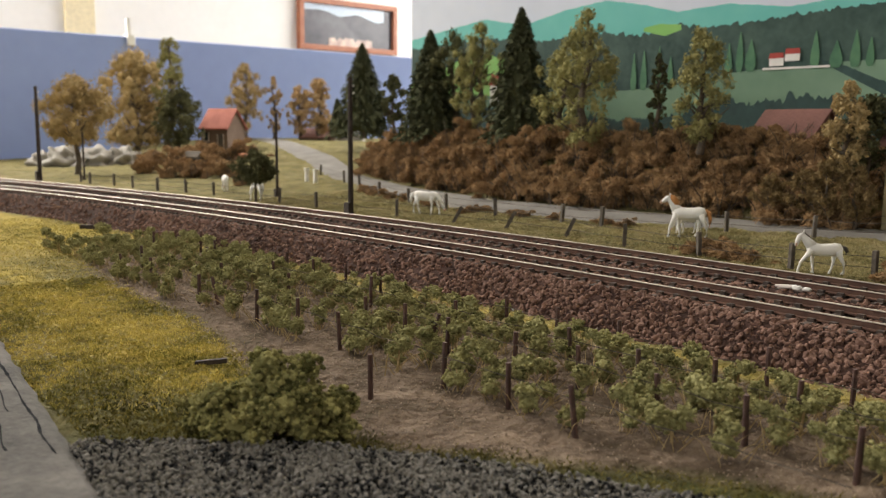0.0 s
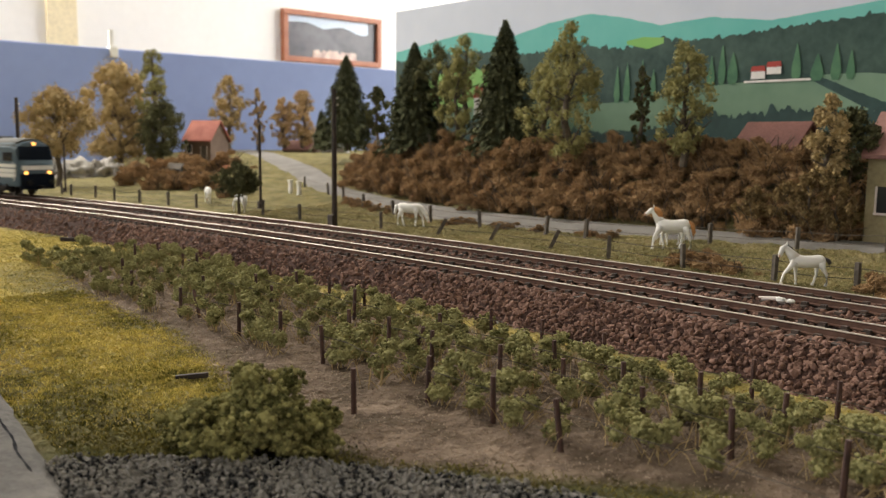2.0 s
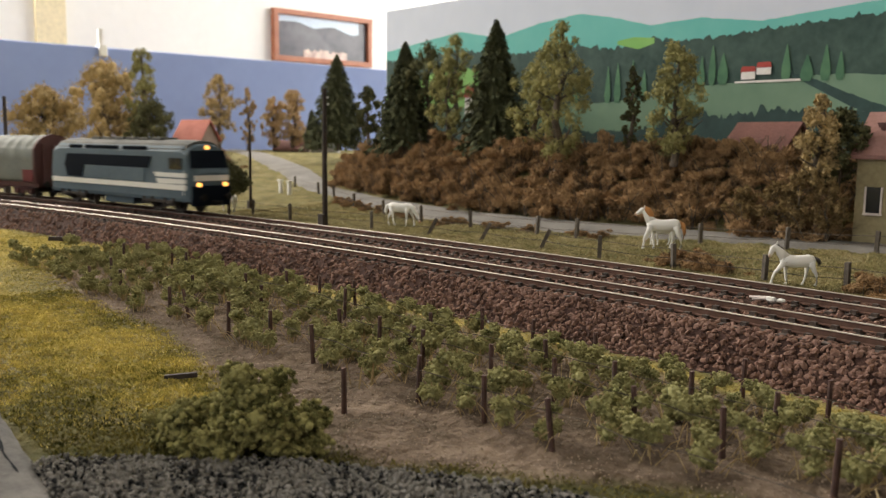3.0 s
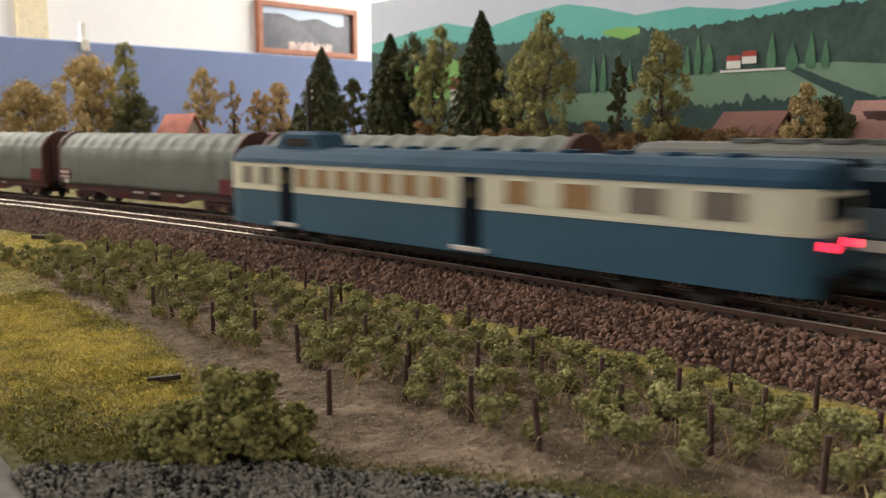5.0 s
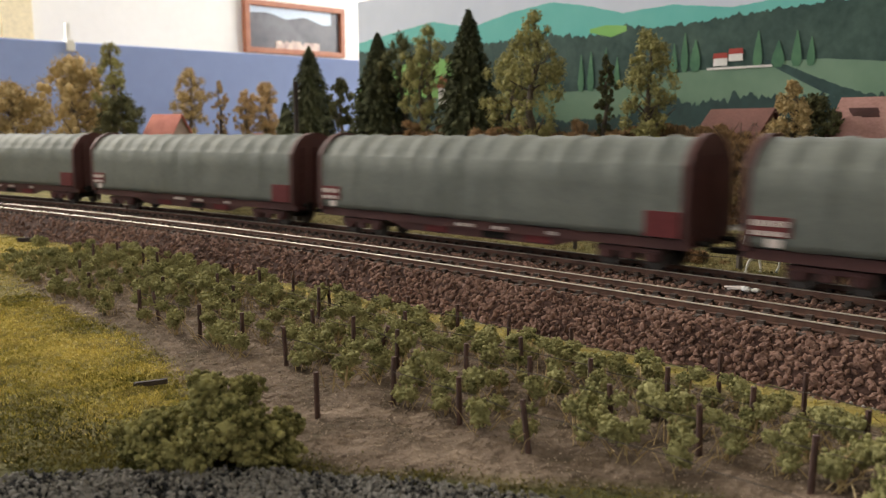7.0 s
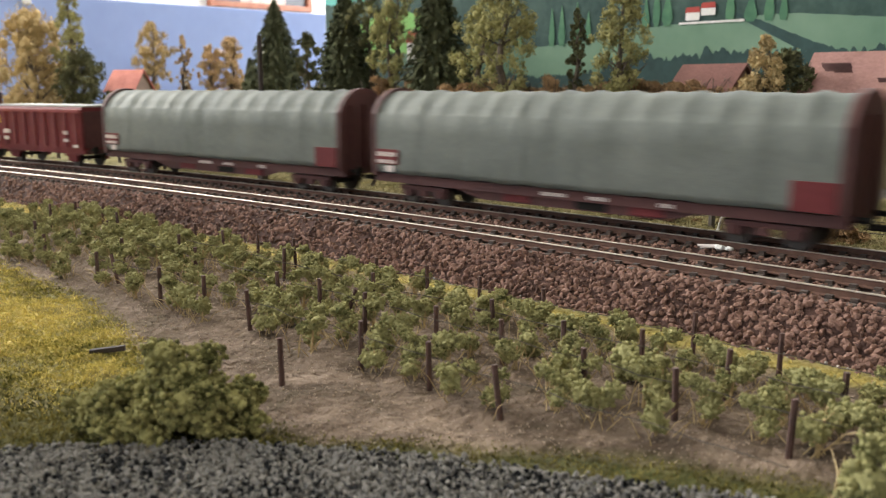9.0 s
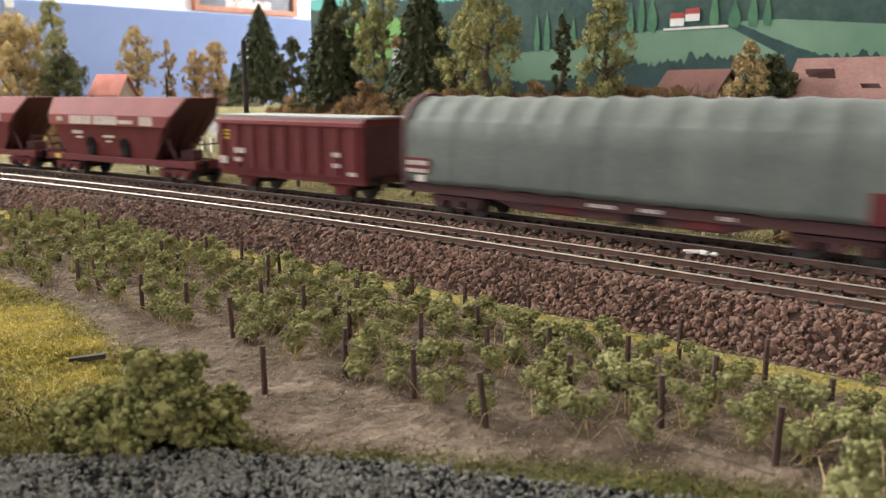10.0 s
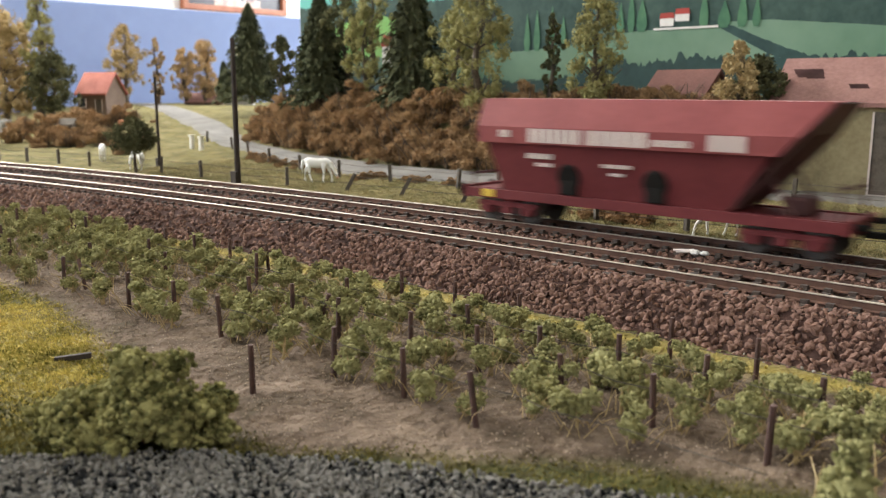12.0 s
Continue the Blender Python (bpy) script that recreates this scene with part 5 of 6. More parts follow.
def bogie(parent, x, base, material, r=0.52):
    bm = bmesh.new()
    for s in (-1, 1):
        y = s * 1.12
        box(bm, x - base / 2 - 0.45, x + base / 2 + 0.45, y - 0.1, y + 0.1, 0.62, 0.82, 0.03)
        for a in (-base / 2, base / 2):
            box(bm, x + a - 0.2, x + a + 0.2, y - 0.13, y + 0.13, 0.32, 0.72, 0.04)
            tube(bm, (x + a - 0.3, y, 0.4), (x + a - 0.3, y, 0.75), 0.09, 0.09, 6)
            tube(bm, (x + a + 0.3, y, 0.4), (x + a + 0.3, y, 0.75), 0.09, 0.09, 6)
        box(bm, x - 0.28, x + 0.28, y - 0.12, y + 0.12, 0.35, 0.7, 0.05)
    box(bm, x - 0.3, x + 0.3, -1.1, 1.1, 0.6, 0.95)
    b = part("bogie", bm, M[material], parent)
    for a in (-base / 2, base / 2):
        wheelset(b, x + a, r)
    return b


def buffers(parent, half, material="black"):
    for e in (-1, 1):
        for s in (-1, 1):
            bm = tube(bmesh.new(), (e * half, s * 1.0, 1.18), (e * (half + 0.5), s * 1.0, 1.18), 0.1, 0.1, 8)
            tube(bm, (e * (half + 0.5), s * 1.0, 1.18), (e * (half + 0.58), s * 1.0, 1.18), 0.26, 0.24, 12)
            part("buffer", bm, M[material], parent)
        part("coupler", boxed(min(e * half, e * (half + 0.95)), max(e * half, e * (half + 0.95)), -0.12, 0.12, 0.75, 0.95, 0.03), M["black"], parent)


def bars(parent, spec, y, material="lettering", name="lettering"):
    """Unreadable lettering as short upright bars: x, z, width, height, count."""
    for x, z, w, h, n in spec:
        bm = bmesh.new()
        step = w / n
        for i in range(n):
            box(bm, x + i * step, x + i * step + step * 0.68, y - 0.015, y + 0.02, z, z + h)
        part(name, bm, M[material], parent)


def tarp_wagon():
    w = thing("tarpaulin_wagon", "long goods wagon with a ribbed grey-green tarpaulin cover", "wagon", "goods train", m=at(0, 0, 0))
    half = 10.7
    prof = [(-1.66, 1.35), (-1.7, 1.6), (-1.7, 2.4), (-1.69, 3.2), (-1.67, 4.0), (-1.62, 4.1), (-1.46, 4.4), (-1.18, 4.72), (-0.8, 4.97), (-0.4, 5.1), (0, 5.14)]
    prof = prof + [(-y, z) for y, z in prof[-2::-1]]
    bm, secs = bmesh.new(), []
    for x in np.linspace(-half + 0.25, half - 0.25, 150):
        bow = abs(math.sin(math.pi * (x + half) / 1.42)) ** 0.6
        sec = []
        for y, z in prof:
            k = min(1, max(0, (z - 1.4) / 2.2))
            wob = noise.noise((x * 0.7, y, z * 0.9)) * 0.05 + noise.noise((x * 2.3, y * 2, z * 1.5 + 7)) * 0.035
            sag = -0.1 * bow if z > 4.05 else -0.02 * bow * k
            edge = 0.06 * noise.noise((x * 0.9, 3, 0)) if z < 1.5 else 0
            n = Vector((y * 0.6, max(0, z - 4.0))).normalized() if abs(y) > 0.01 or z > 4.0 else Vector((0, 1))
            sec.append((x, y + n.x * (sag + wob), z + n.y * (sag + wob) + edge))
        secs.append(sec)
    loft(bm, secs, closed=True)
    part("cover", bm, M["tarp"], w, "ribbed grey-green tarpaulin", smooth=True)
    for e in (-1, 1):
        bm = bmesh.new()
        big = [(y * 1.02, 1.2 if z < 1.4 else (z - 3) * 1.02 + 3.02) for y, z in prof]
        loft(bm, [[(e * x, y, z) for y, z in big] for x in (half - 0.28, half)])
        wall = part("end_wall", bm, M["oxide_dark"], w, "dark brown ribbed end wall")
        for y in (-0.95, 0, 0.95):
            part("end_rib", boxed(min(e * half, e * (half + 0.1)), max(e * half, e * (half + 0.1)), y - 0.08, y + 0.08, 1.3, 4.4, 0.02), M["oxide_dark"], wall)
    bm = boxed(-half, half, -1.35, 1.35, 0.98, 1.3, 0.03)
    for s in (-1, 1):
        box(bm, -half, half, s * 1.4 - 0.08, s * 1.4 + 0.08, 0.92, 1.3)
        loft(bm, [[(x, s * 1.25 - 0.05, z), (x, s * 1.25 + 0.05, z), (x, s * 1.25 + 0.05, 1.0), (x, s * 1.25 - 0.05, 1.0)] for x, z in ((-6, 0.95), (-4.4, 0.55), (4.4, 0.55), (6, 0.95))])
    part("underframe", bm, M["oxide_dark"], w)
    for x in (-2.4, 1.2, 3.6):
        part("equipment_box", boxed(x - 0.7, x + 0.7, -1.36, -1.0, 0.6, 0.95, 0.04), M["oxide"] if x != 1.2 else M["black"], w)
    for x in (-7.9, 7.9):
        bogie(w, x, 2.05, "oxide_dark")
    buffers(w, half)
    part("side_panel", boxed(half - 1.75, half - 0.3, -1.79, -1.71, 1.38, 2.35, 0.02), M["oxide"], w, "brown data panel")
    part("data_plate", boxed(-half + 0.35, -half + 1.75, -1.76, -1.70, 1.75, 2.45, 0.02), M["oxide"], w, "brown plate with white data")
    bars(w, [(-half + 0.4, 2.12, 1.3, 0.2, 7), (-half + 0.4, 1.8, 1.25, 0.16, 6), (-half + 0.95, 1.42, 0.75, 0.28, 1)], -1.765, "label_white", "data_label")
    bars(w, [(1.2, 1.02, 0.9, 0.14, 5), (-1.0, 1.02, 1.2, 0.14, 7), (4.2, 1.02, 0.6, 0.14, 3)], -1.50, "label_white", "data_label")
    return w


def van():
    w = thing("ribbed_van", "red-brown ribbed goods wagon with a grey sheeted top", "wagon", "goods train", m=at(0, 0, 0))
    half = 5.5
    bm = bmesh.new()
    loft(bm, [[(x, -1.6, 1.2), (x, -1.6, 3.75), (x, -1.45, 4.0), (x, 1.45, 4.0), (x, 1.6, 3.75), (x, 1.6, 1.2)] for x in (-half, half)])
    body = part("body", bm, M["oxide"], w)
    for s in (-1, 1):
        for x in np.linspace(-half + 0.5, half - 0.5, 9):
            bm = bmesh.new()
            loft(bm, [[(x - 0.16, s * 1.58, z), (x + 0.16, s * 1.58, z), (x + 0.1, s * 1.72, z), (x - 0.1, s * 1.72, z)] for z in (1.35, 3.6)])
            part("rib", bm, M["oxide"], body)
        part("top_rail", boxed(-half - 0.03, half + 0.03, s * 1.62 - 0.1, s * 1.62 + 0.1, 3.62, 3.84, 0.03), M["oxide_light"], w)
    part("roof", boxed(-half - 0.05, half + 0.05, -1.45, 1.45, 3.98, 4.1, 0.04), M["sheet"], w, "grey sheeted top")
    for e in (-1, 1):
        part("end_panel", boxed(min(e * half, e * (half + 0.06)), max(e * half, e * (half + 0.06)), -1.45, 1.45, 1.3, 3.7, 0.02), M["oxide_dark"], w)
    part("underframe", boxed(-half, half, -1.3, 1.3, 0.9, 1.2, 0.03), M["oxide_dark"], w)
    part("solebar", boxed(-half, half, -1.5, -1.35, 0.9, 1.22, 0.02), M["oxide"], w)
    for x in (-3.6, 3.6):
        wheelset(w, x, 0.55)
        for s in (-1, 1):
            bm = boxed(x - 0.5, x + 0.5, s * 1.15 - 0.1, s * 1.15 + 0.1, 0.35, 0.95, 0.05)
            box(bm, x - 0.9, x + 0.9, s * 1.18 - 0.06, s * 1.18 + 0.06, 0.72, 0.84)
            part("axle_guard", bm, M["oxide"], w)
    buffers(w, half)
    bars(w, [(-5.1, 3.2, 0.95, 0.12, 1), (-5.1, 3.0, 0.95, 0.12, 1), (-5.1, 2.8, 0.95, 0.12, 1)], -1.62, "yellow", "yellow_label")
    bars(w, [(-5.2, 1.5, 0.7, 0.4, 3), (-3.9, 2.1, 0.9, 0.28, 4), (-3.9, 1.65, 0.6, 0.22, 3), (3.6, 2.2, 0.55, 0.22, 2), (3.6, 1.7, 0.55, 0.2, 2), (4.6, 1.35, 0.6, 0.18, 3)], -1.735, "label_white", "data_label")
    return w


def hopper():
    w = thing("hopper_wagon", "red-brown four-axle ballast hopper wagon with white lettering", "wagon", "goods train", m=at(0, 0, 0))
    # top of the tub is shorter at the front, where the end slopes away
    bm = bmesh.new()
    loft(bm, [[(-6.2, -1.15, 4.5), (6.3, -1.15, 4.5), (6.3, 1.15, 4.5), (-6.2, 1.15, 4.5)], [(-6.15, -1.66, 3.55), (5.5, -1.66, 3.55), (5.5, 1.66, 3.55), (-6.15, 1.66, 3.55)]])
    part("upper_tub", bm, M["oxide_light"], w, "paler red upper side panels")
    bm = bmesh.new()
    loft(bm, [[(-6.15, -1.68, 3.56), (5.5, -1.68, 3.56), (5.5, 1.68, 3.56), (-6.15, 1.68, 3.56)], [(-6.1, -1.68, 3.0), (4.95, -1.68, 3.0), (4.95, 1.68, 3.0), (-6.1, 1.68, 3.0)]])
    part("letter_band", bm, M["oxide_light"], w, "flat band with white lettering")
    # shade under the inward slope is put into the lower tub's darker red
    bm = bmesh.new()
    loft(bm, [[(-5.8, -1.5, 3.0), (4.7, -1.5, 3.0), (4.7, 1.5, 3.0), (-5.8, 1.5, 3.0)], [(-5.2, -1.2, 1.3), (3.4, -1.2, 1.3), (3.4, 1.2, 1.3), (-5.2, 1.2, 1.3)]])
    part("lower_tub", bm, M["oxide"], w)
    for x in (-2.3, 1.0):
        bm = tube(bmesh.new(), (x, -1.1, 2.0), (x, -1.42, 1.9), 0.5, 0.42, 14)
        box(bm, x - 0.34, x + 0.34, -1.4, -1.05, 1.35, 1.9, 0.06)
        part("chute", bm, M["black"], w, "dark discharge chute")
    bm = bmesh.new()
    loft(bm, [[(6.29, -1.1, 4.48), (6.29, 1.1, 4.48), (6.36, 1.1, 4.46), (6.36, -1.1, 4.46)], [(5.5, -1.6, 3.5), (5.5, 1.6, 3.5), (5.58, 1.6, 3.5), (5.58, -1.6, 3.5)], [(3.5, -1.3, 1.4), (3.5, 1.3, 1.4), (3.58, 1.3, 1.4), (3.58, -1.3, 1.4)]])
    for y in (-0.8, 0, 0.8):
        loft(bm, [[(5.55, y - 0.06, 3.6), (5.55, y + 0.06, 3.6), (5.75, y + 0.06, 3.6), (5.75, y - 0.06, 3.6)], [(3.55, y - 0.06, 1.5), (3.55, y + 0.06, 1.5), (3.75, y + 0.06, 1.4), (3.75, y - 0.06, 1.4)]])
    part("sloping_end", bm, M["oxide_dark"], w, "dark ribbed sloping end")
    bm = boxed(-7.6, 7.6, -0.9, 0.9, 1.0, 1.3, 0.03)
    for s in (-1, 1):
        part("solebar", boxed(-7.48, 7.48, s * 1.3 - 0.09, s * 1.3 + 0.09, 0.95, 1.32, 0.02), M["oxide"], w)
    for e in (-1, 1):
        box(bm, min(e * 7.5, e * 7.7), max(e * 7.5, e * 7.7), -1.4, 1.4, 0.9, 1.4, 0.02)
    part("underframe", bm, M["oxide"], w)
    for e in (-1, 1):
        bm = bmesh.new()
        for s in (-1, 1):
            tube(bm, (e * 7.3, s * 1.2, 1.3), (e * 7.3, s * 1.2, 2.5 if e > 0 else 1.9), 0.05, 0.05, 6)
            tube(bm, (e * 5.9, s * 1.2, 1.3), (e * (4.9 if e > 0 else 5.4), s * 1.2, 2.9), 0.07, 0.07, 6)
        tube(bm, (e * 7.3, -1.2, 2.3 if e > 0 else 1.9), (e * 7.3, 1.2, 2.3 if e > 0 else 1.9), 0.05, 0.05, 6)
        part("handrail", bm, M["oxide_dark"], w)
    part("brake_gear", boxed(5.3, 6.2, -0.5, 0.5, 1.3, 1.9, 0.12), M["oxide_dark"], w)
    for x in (-5.6, 5.6):
        bogie(w, x, 2.05, "oxide")
    part("yellow_plate", boxed(-6.7, -6.1, -1.43, -1.38, 1.0, 1.3, 0.02), M["yellow"], w)
    buffers(w, 7.6)
    bars(w, [(-5.1, 3.2, 0.5, 0.24, 3), (-3.8, 3.06, 2.2, 0.46, 7), (-1.4, 3.06, 2.3, 0.46, 6), (1.0, 3.12, 1.3, 0.2, 6), (2.9, 3.06, 1.2, 0.46, 3)], -1.70)
    bars(w, [(-4.0, 2.5, 1.1, 0.18, 7), (-3.6, 2.25, 0.7, 0.12, 5), (-0.9, 2.35, 1.1, 0.12, 8), (-0.6, 2.1, 0.5, 0.1, 4)], -1.47)
    tall = Matrix.Translation((0, 0, 1.3 * CM)) @ Matrix.Diagonal((1.1, 1, 1.14, 1)) @ Matrix.Translation((0, 0, -1.3 * CM))
    for ob in w.children:
        if ob.name.split(".")[0] in ("upper_tub", "letter_band", "lower_tub", "chute", "sloping_end", "lettering"):
            ob.data.transform(tall)
    return w


def outline_body(bm, stations):
    """Loft of coach sections: x, half width, sill z, waist z, eaves z, roof z."""
    secs = []
    for x, wd, z0, z1, z2, z3 in stations:
        half = [(-wd * 0.96, z0), (-wd, z0 + 0.25), (-wd, z1), (-wd * 0.97, z2), (-wd * 0.8, z2 + (z3 - z2) * 0.55), (-wd * 0.45, z2 + (z3 - z2) * 0.9), (0, z3)]
        secs.append([(x, y, z) for y, z in half] + [(x, -y, z) for y, z in half[-2::-1]])
    return loft(bm, secs)


def locomotive():
    w = thing("diesel_locomotive", "blue-grey diesel locomotive with white bands and lit headlights", "locomotive", m=at(0, 0, 0))
    h = 9.3
    bm = outline_body(bmesh.new(), [(-h, 1.35, 1.1, 2.3, 2.6, 2.8), (-h + 0.25, 1.6, 0.9, 2.5, 3.0, 3.3), (-h + 0.55, 1.66, 0.85, 2.6, 3.9, 4.6), (-h + 1.3, 1.66, 0.85, 2.7, 4.15, 4.85),
                                    (h - 1.3, 1.66, 0.85, 2.7, 4.15, 4.85), (h - 0.55, 1.66, 0.85, 2.6, 3.9, 4.6), (h - 0.25, 1.6, 0.9, 2.5, 3.0, 3.3), (h, 1.35, 1.1, 2.3, 2.6, 2.8)])
    body = part("body", bm, M["loco_grey"], w)
    part("roof", outline_body(bmesh.new(), [(-h + 0.9, 1.45, 4.1, 4.2, 4.3, 4.9), (-h + 1.6, 1.5, 4.1, 4.2, 4.35, 4.95), (h - 1.6, 1.5, 4.1, 4.2, 4.35, 4.95), (h - 0.9, 1.45, 4.1, 4.2, 4.3, 4.9)]), M["loco_roof"], w, "pale weathered roof")
    for k in range(6):
        part("roof_vent", boxed(-4.6 + k * 1.6, -3.5 + k * 1.6, -0.7, 0.7, 4.9, 5.08, 0.04), M["loco_roof"], w)
    for s in (-1, 1):
        y = s * 1.69
        bm = bmesh.new()
        loft(bm, [[(-6.9, y - 0.03, 3.0), (-6.9, y + 0.03, 3.0), (4.4, y + 0.03, 3.0), (4.4, y - 0.03, 3.0)], [(-6.5, y * 0.985 - 0.03, 3.8), (-6.5, y * 0.985 + 0.03, 3.8), (4.8, y * 0.985 + 0.03, 3.8), (4.8, y * 0.985 - 0.03, 3.8)]])
        loft(bm, [[(-6.5, y - 0.03, 2.1), (-6.5, y + 0.03, 2.1), (-4.4, y + 0.03, 2.1), (-4.4, y - 0.03, 2.1)], [(-6.9, y - 0.03, 3.0), (-6.9, y + 0.03, 3.0), (-4.0, y + 0.03, 3.0), (-4.0, y - 0.03, 3.0)]])
        part("dark_band", bm, M["loco_dark"], body, "dark blue window band")
        part("white_stripe", boxed(-h + 0.5, h - 0.5, y - 0.035, y + 0.035, 1.62, 1.98), M["loco_white"], body, "white stripe")
        for e in (1,):
            bm = bmesh.new()
            loft(bm, [[(e * 5.6, y - 0.04, 2.0), (e * 5.6, y + 0.04, 2.05), (e * 8.8, y + 0.04, 2.05), (e * 8.8, y - 0.04, 2.05)], [(e * 5.2, y - 0.04, 2.75), (e * 5.2, y + 0.04, 2.75), (e * 8.85, y + 0.04, 2.75), (e * 8.85, y - 0.04, 2.75)]])
            part("white_chevron", bm, M["loco_white"], body, "white side chevron")
            part("chevron_line", boxed(5.4, 8.86, y - 0.05, y + 0.05, 2.36, 2.46), M["loco_grey"], body, "thin blue-grey line")
            part("cab_window", boxed(min(e * 6.9, e * 8.3), max(e * 6.9, e * 8.3), y * 0.985 - 0.04, y * 0.985 + 0.04, 3.0, 3.75, 0.02), M["glass"], body)
    for s in (-1, 1):
        bm = boxed(-3.9, 4.0, s * 1.66 - 0.06, s * 1.66 + 0.06, 2.05, 2.98, 0.03)
        part("side_casing", bm, M["loco_grey"], body, "raised blue-grey side casing")
        part("handrail", tube(bmesh.new(), (8.55, s * 1.72, 1.3), (8.55, s * 1.72, 2.9), 0.03, 0.03, 5), M["loco_white"], body)
    for e in (-1, 1):
        bm = bmesh.new()
        loft(bm, [[(e * (h - 0.22), -1.5, 3.1), (e * (h - 0.22), 1.5, 3.1), (e * (h - 0.5), 1.38, 4.25), (e * (h - 0.5), -1.38, 4.25)], [(e * (h - 0.14), -1.5, 3.1), (e * (h - 0.14), 1.5, 3.1), (e * (h - 0.42), 1.38, 4.25), (e * (h - 0.42), -1.38, 4.25)]])
        part("windscreen", bm, M["loco_dark"], body, "dark wrap-around windscreen")
        part("nose_band", boxed(min(e * (h - 0.1), e * (h + 0.03)), max(e * (h - 0.1), e * (h + 0.03)), -1.38, 1.38, 2.25, 2.62, 0.02), M["loco_white"], body, "white nose band")
        part("bumper", boxed(min(e * (h - 0.3), e * (h + 0.08)), max(e * (h - 0.3), e * (h + 0.08)), -1.5, 1.5, 0.6, 1.95, 0.08), M["loco_dark"], body, "dark nose below the lamps")
    for y in (-1.05, 1.05):
        part("headlight", tube(bmesh.new(), (h, y, 2.0), (h + 0.14, y, 2.0), 0.16, 0.13, 12), M["head_light"], w, "lit amber headlight")
    part("roof_light", tube(bmesh.new(), (h - 0.6, 0, 4.45), (h - 0.4, 0, 4.45), 0.15, 0.13, 12), M["head_light"], w, "lit roof lamp")
    part("fuel_tank", boxed(-1.9, 1.9, -1.35, 1.35, 0.35, 1.0, 0.1), M["loco_grey"], w)
    for x in (-5.6, 5.6):
        bogie(w, x, 2.5, "loco_bogie", 0.66)
        for s in (-1, 1):
            bm = bmesh.new()
            for a in (-1.25, 1.25):
                tube(bm, (x + a, s * 1.2, 0.7), (x + a, s * 1.78, 0.7), 0.2, 0.16, 12)
                for g in (-0.5, 0.5):
                    tube(bm, (x + a + g, s * 1.72, 0.5), (x + a + g, s * 1.72, 1.05), 0.1, 0.1, 8)
            box(bm, x - 1.9, x + 1.9, s * 1.72 - 0.05, s * 1.72 + 0.05, 0.72, 0.9, 0.02)
            part("bogie_side", bm, M["loco_bogie"], w, "dusty grey bogie side frame")
    for s in (-1, 1):
        for x0, x1 in ((-6.2, -4.4), (-3.9, 0.6), (1.2, 4.2)):
            bm = bmesh.new()
            for k in range(int((x1 - x0) / 0.3)):
                box(bm, x0 + 0.3 * k, x0 + 0.3 * k + 0.2, s * 1.56 - 0.05, s * 1.56 + 0.05, 4.22, 4.48)
            part("louvre", bm, M["loco_dark"], body, "dark louvred grille below the roof")
    buffers(w, h)
    return w


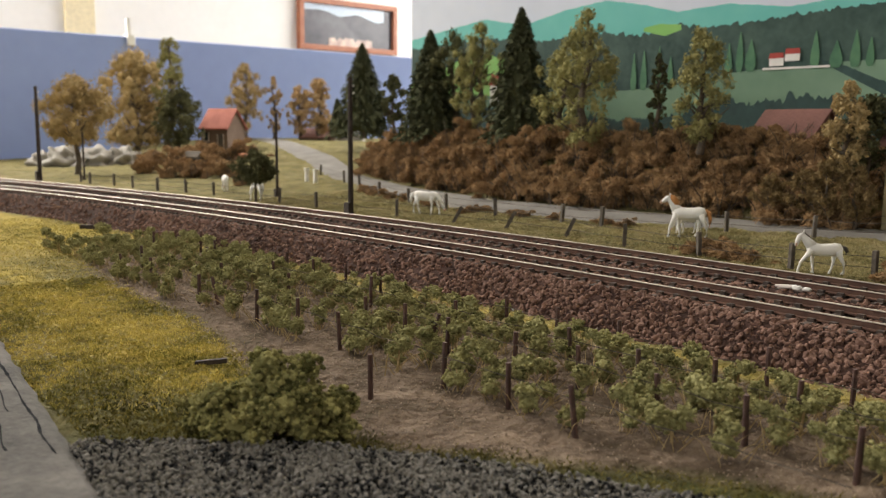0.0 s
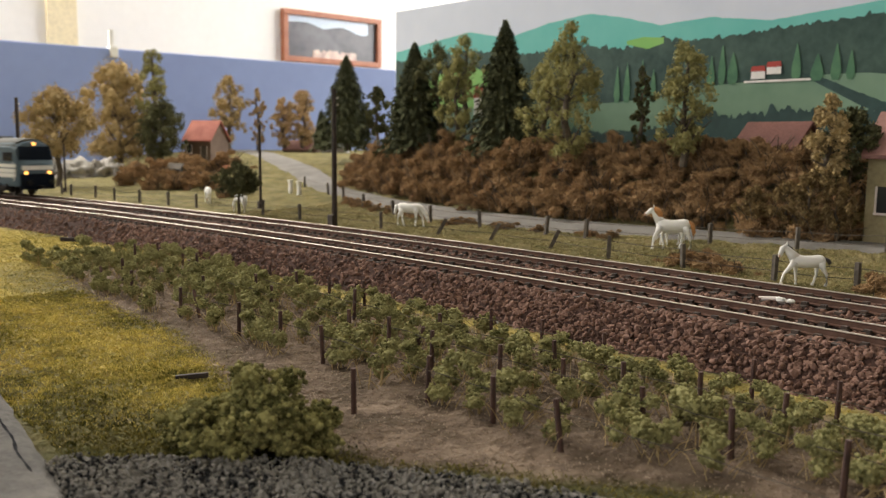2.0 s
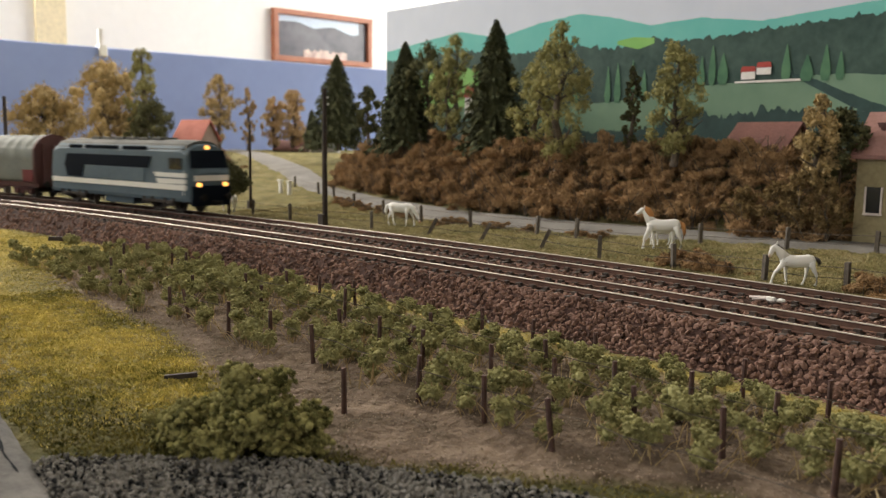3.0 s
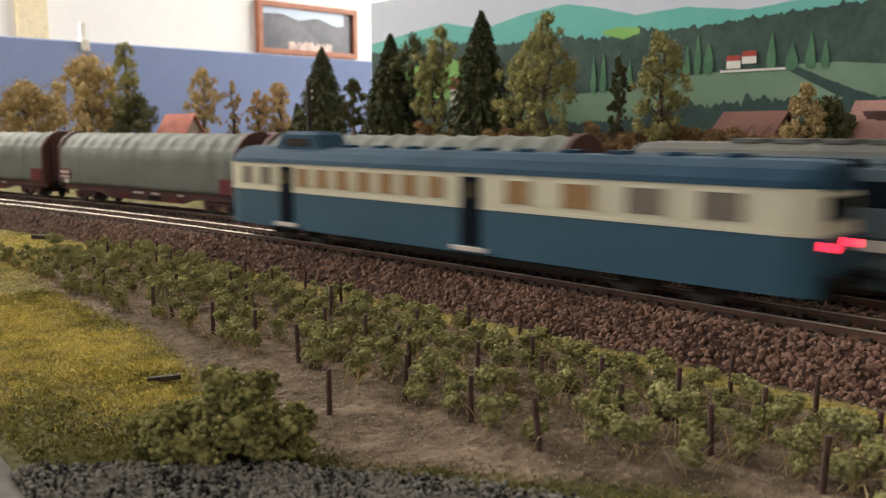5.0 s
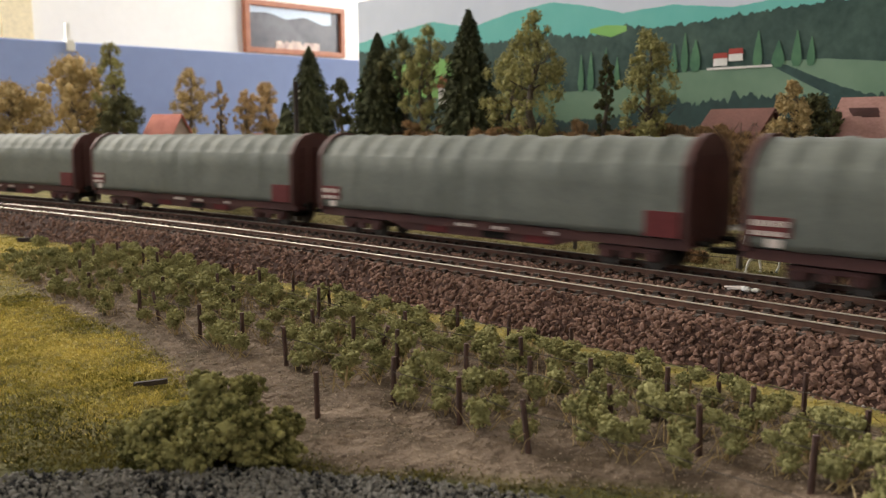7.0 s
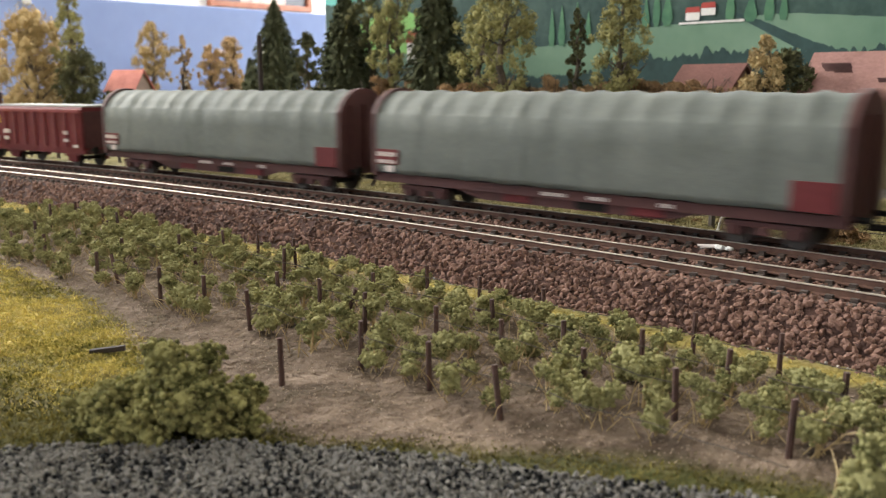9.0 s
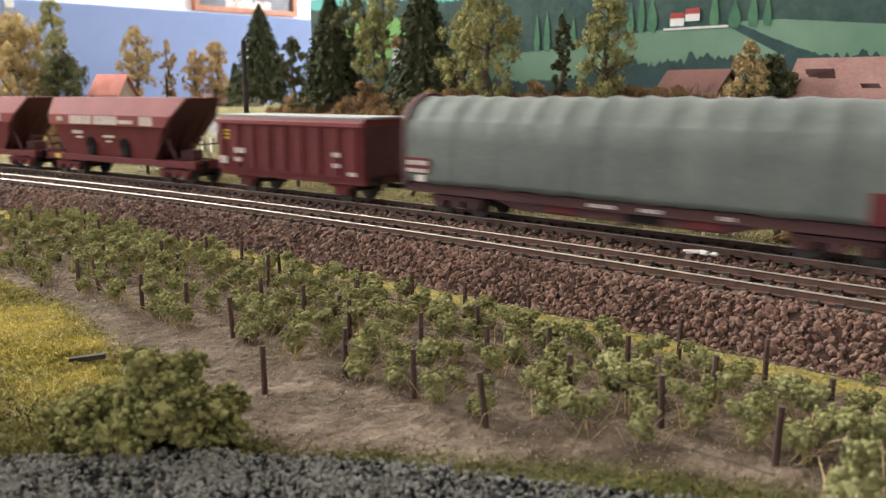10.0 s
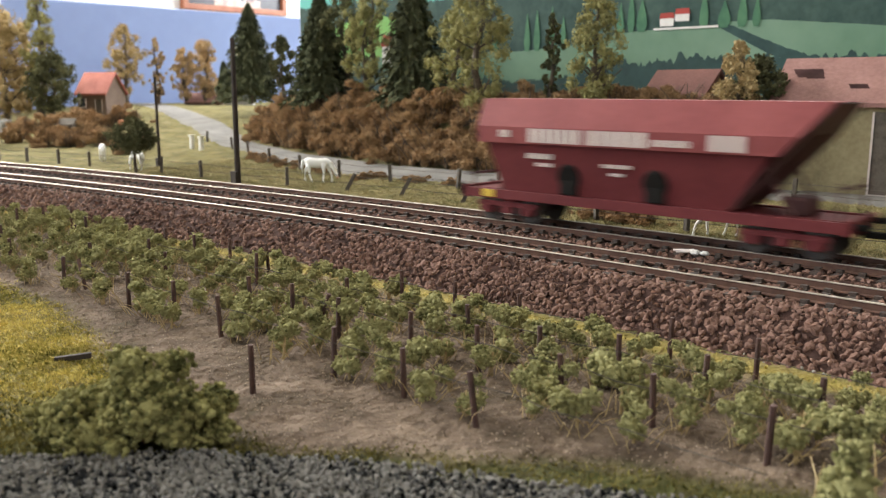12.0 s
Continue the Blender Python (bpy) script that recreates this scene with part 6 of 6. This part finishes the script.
def railcar():
    w = thing("railcar", "blue and cream diesel railcar with a raised cab and red lights", "railcar", m=at(0, 0, 0))
    h = 15.1
    z0, zb, zc, ze, zt = 0.68, 2.45, 2.62, 3.75, 4.55
    ends = [(-h, 1.25), (-h + 0.3, 1.5), (-h + 0.9, 1.64), (h - 0.9, 1.64), (h - 0.3, 1.5), (h, 1.25)]

    def ring(bm, lo, hi, grow=0.0, k=1.0):
        rows = []
        for z in (lo, hi):
            rows.append([(x + (grow if x > 0 else -grow), -wd * k - grow, z) for x, wd in ends] + [(x + (grow if x > 0 else -grow), wd * k + grow, z) for x, wd in ends[::-1]])
        return loft(bm, rows)

    part("lower_body", ring(bmesh.new(), z0, zb), M["rc_blue"], w, "blue lower body")
    part("upper_body", ring(bmesh.new(), zb, ze), M["rc_cream"], w, "cream window band")
    part("waist_band", ring(bmesh.new(), zb - 0.05, zb + 0.06, 0.03), M["rc_cream"], w)
    bm = bmesh.new()
    loft(bm, [[(x, y * wd / 1.64, z if abs(x) < h - 1 else z - 0.1 * (abs(x) > h - 0.1)) for y, z in ((-1.68, ze), (-1.6, ze + 0.2), (-1.25, ze + 0.52), (-0.7, ze + 0.74), (0, zt), (0.7, ze + 0.74), (1.25, ze + 0.52), (1.6, ze + 0.2), (1.68, ze))] for x, wd in
              [(-h - 0.02, 1.2), (-h + 0.35, 1.5), (-h + 1, 1.66), (h - 1, 1.66), (h - 0.35, 1.5), (h + 0.02, 1.2)]])
    part("roof", bm, M["rc_roof"], w, "blue-grey roof", smooth=False)
    for x in np.arange(-7, 13, 2.1):
        part("roof_vent", boxed(x - 0.35, x + 0.35, -0.3, 0.3, zt - 0.05, zt + 0.12, 0.05), M["rc_roof"], w)
    bm = bmesh.new()
    loft(bm, [[(-11.9, -0.9, zt - 0.2), (-8.1, -0.9, zt - 0.2), (-8.1, 0.9, zt - 0.2), (-11.9, 0.9, zt - 0.2)], [(-11.5, -0.8, zt + 0.55), (-8.6, -0.8, zt + 0.55), (-8.6, 0.8, zt + 0.55), (-11.5, 0.8, zt + 0.55)], [(-11.2, -0.55, zt + 0.72), (-8.9, -0.55, zt + 0.72), (-8.9, 0.55, zt + 0.72), (-11.2, 0.55, zt + 0.72)]])
    dome = part("driver_kiosk", bm, M["rc_roof"], w, "raised driver's kiosk on the roof")
    for s in (-1, 1):
        part("kiosk_window", boxed(-11.0, -9.1, s * 0.86 - 0.04, s * 0.86 + 0.04, zt + 0.02, zt + 0.38), M["glass"], dome)
        y = s * 1.655
        for x, wd, lit in ((-13.6, 0.7, 0), (-12.0, 0.8, 0), *((-8.95 + 1.46 * i, 0.74, 1) for i in range(7)), (3.9, 0.95, 1), (6.4, 1.2, 1), (9.0, 1.2, 0), (11.6, 1.2, 0)):
            # unlit panes are opaque grey-brown, standing in for light seen through the car
            win = part("window", boxed(x, x + wd * 1.12, y - 0.03, y + 0.03, 2.72, 3.56, 0.02), M["lit_window"] if lit else M["pale_pane"], w, "warmly lit window" if lit else "unlit window, pale as if seen through")
            bm = bmesh.new()
            for a in (x - 0.05, x + wd * 1.12):
                box(bm, a, a + 0.05, y - 0.05, y + 0.05, 2.7, 3.58)
            box(bm, x, x + wd * 1.12, y - 0.045, y + 0.045, 3.54, 3.6)
            part("window_frame", bm, M["rc_cream"], win)
        for x in (-10.4, 1.6):
            d = part("door", boxed(x, x + 1.0, y - 0.04, y + 0.04, 1.0, 3.6, 0.03), M["loco_dark"], w, "dark recessed door")
            part("door_window", boxed(x + 0.2, x + 0.8, y - 0.06, y + 0.06, 2.8, 3.4), M["glass"], d)
            part("step", boxed(x - 0.35, x + 1.35, y - s * -0.02 - 0.12, y + 0.12, 0.78, 0.95, 0.02), M["label_white"], w, "pale footstep")
        part("skirt", boxed(-6, 8, s * 1.5 - 0.06, s * 1.5 + 0.06, 0.45, 0.9, 0.03), M["black"], w)
    for e in (-1, 1):
        for y in (-0.72, 0, 0.72):
            part("end_window", boxed(min(e * (h - 0.1), e * (h + 0.03)), max(e * (h - 0.1), e * (h + 0.03)), y - 0.33, y + 0.33, 2.8, 3.5, 0.02), M["glass"], w)
        for y in (-0.85, 0.85):
            part("tail_lamp" if e > 0 else "front_lamp", tube(bmesh.new(), (e * (h - 0.05), y, 2.1), (e * (h + 0.1), y, 2.1), 0.14, 0.12, 12), M["tail_light"] if e > 0 else M["label_white"], w, "lit red tail lamp" if e > 0 else "")
        part("bumper", boxed(min(e * (h - 0.5), e * (h + 0.1)), max(e * (h - 0.5), e * (h + 0.1)), -1.2, 1.2, 0.65, 1.1, 0.05), M["black"], w)
    for x in (-10.0, 10.0):
        bogie(w, x, 2.8, "black", 0.56)
    buffers(w, h - 0.1)
    return w


# ---- what moves ----
LEAD = [(0, -133.8), (2.5, -71.3), (3, -58.8), (5, -8.3), (6.5, 31.3), (9.5, 110.7), (10.5, 136.5), (12, 175.2)]
RAILCAR = [(0, 192.8), (12, -296.8)]


def roll(ob, centre, s_of_t, base):
    """Keys a vehicle along its track, both bogies on the rails."""
    rows = []
    for k in range(0, 49):
        t = k * 0.25
        s = s_of_t(t)
        a, b = track_at(s - base, centre), track_at(s + base, centre)
        yaw = math.atan2(b[1] - a[1], b[0] - a[0])
        rows.append((t, at((a[0] + b[0]) / 2, (a[1] + b[1]) / 2, 0, 0, 0, math.degrees(yaw))))
    walk(ob, rows)


def motions():
    lead = lambda t: float(np.interp(t, *zip(*LEAD)))
    roll(locomotive(), FAR, lambda t: lead(t) + 1.9 + 9.3, 5.6)
    first = tarp_wagon()
    rake = [first] + [copy_thing(first, at(0, 0, 0)) for _ in range(5)]
    for k in range(6):
        roll(rake[k], FAR, lambda t, k=k: lead(t) - 10.7 - 23.3 * k, 7.9)
    roll(van(), FAR, lambda t: lead(t) - 139.9 - 5.8, 3.6)
    tub = hopper()
    last = copy_thing(tub, at(0, 0, 0))
    roll(tub, FAR, lambda t: lead(t) - 161.2, 5.6)
    roll(last, FAR, lambda t: lead(t) - 177.9, 5.6)
    roll(railcar(), NEAR, lambda t: float(np.interp(t, *zip(*RAILCAR))), 10.0)


motions()
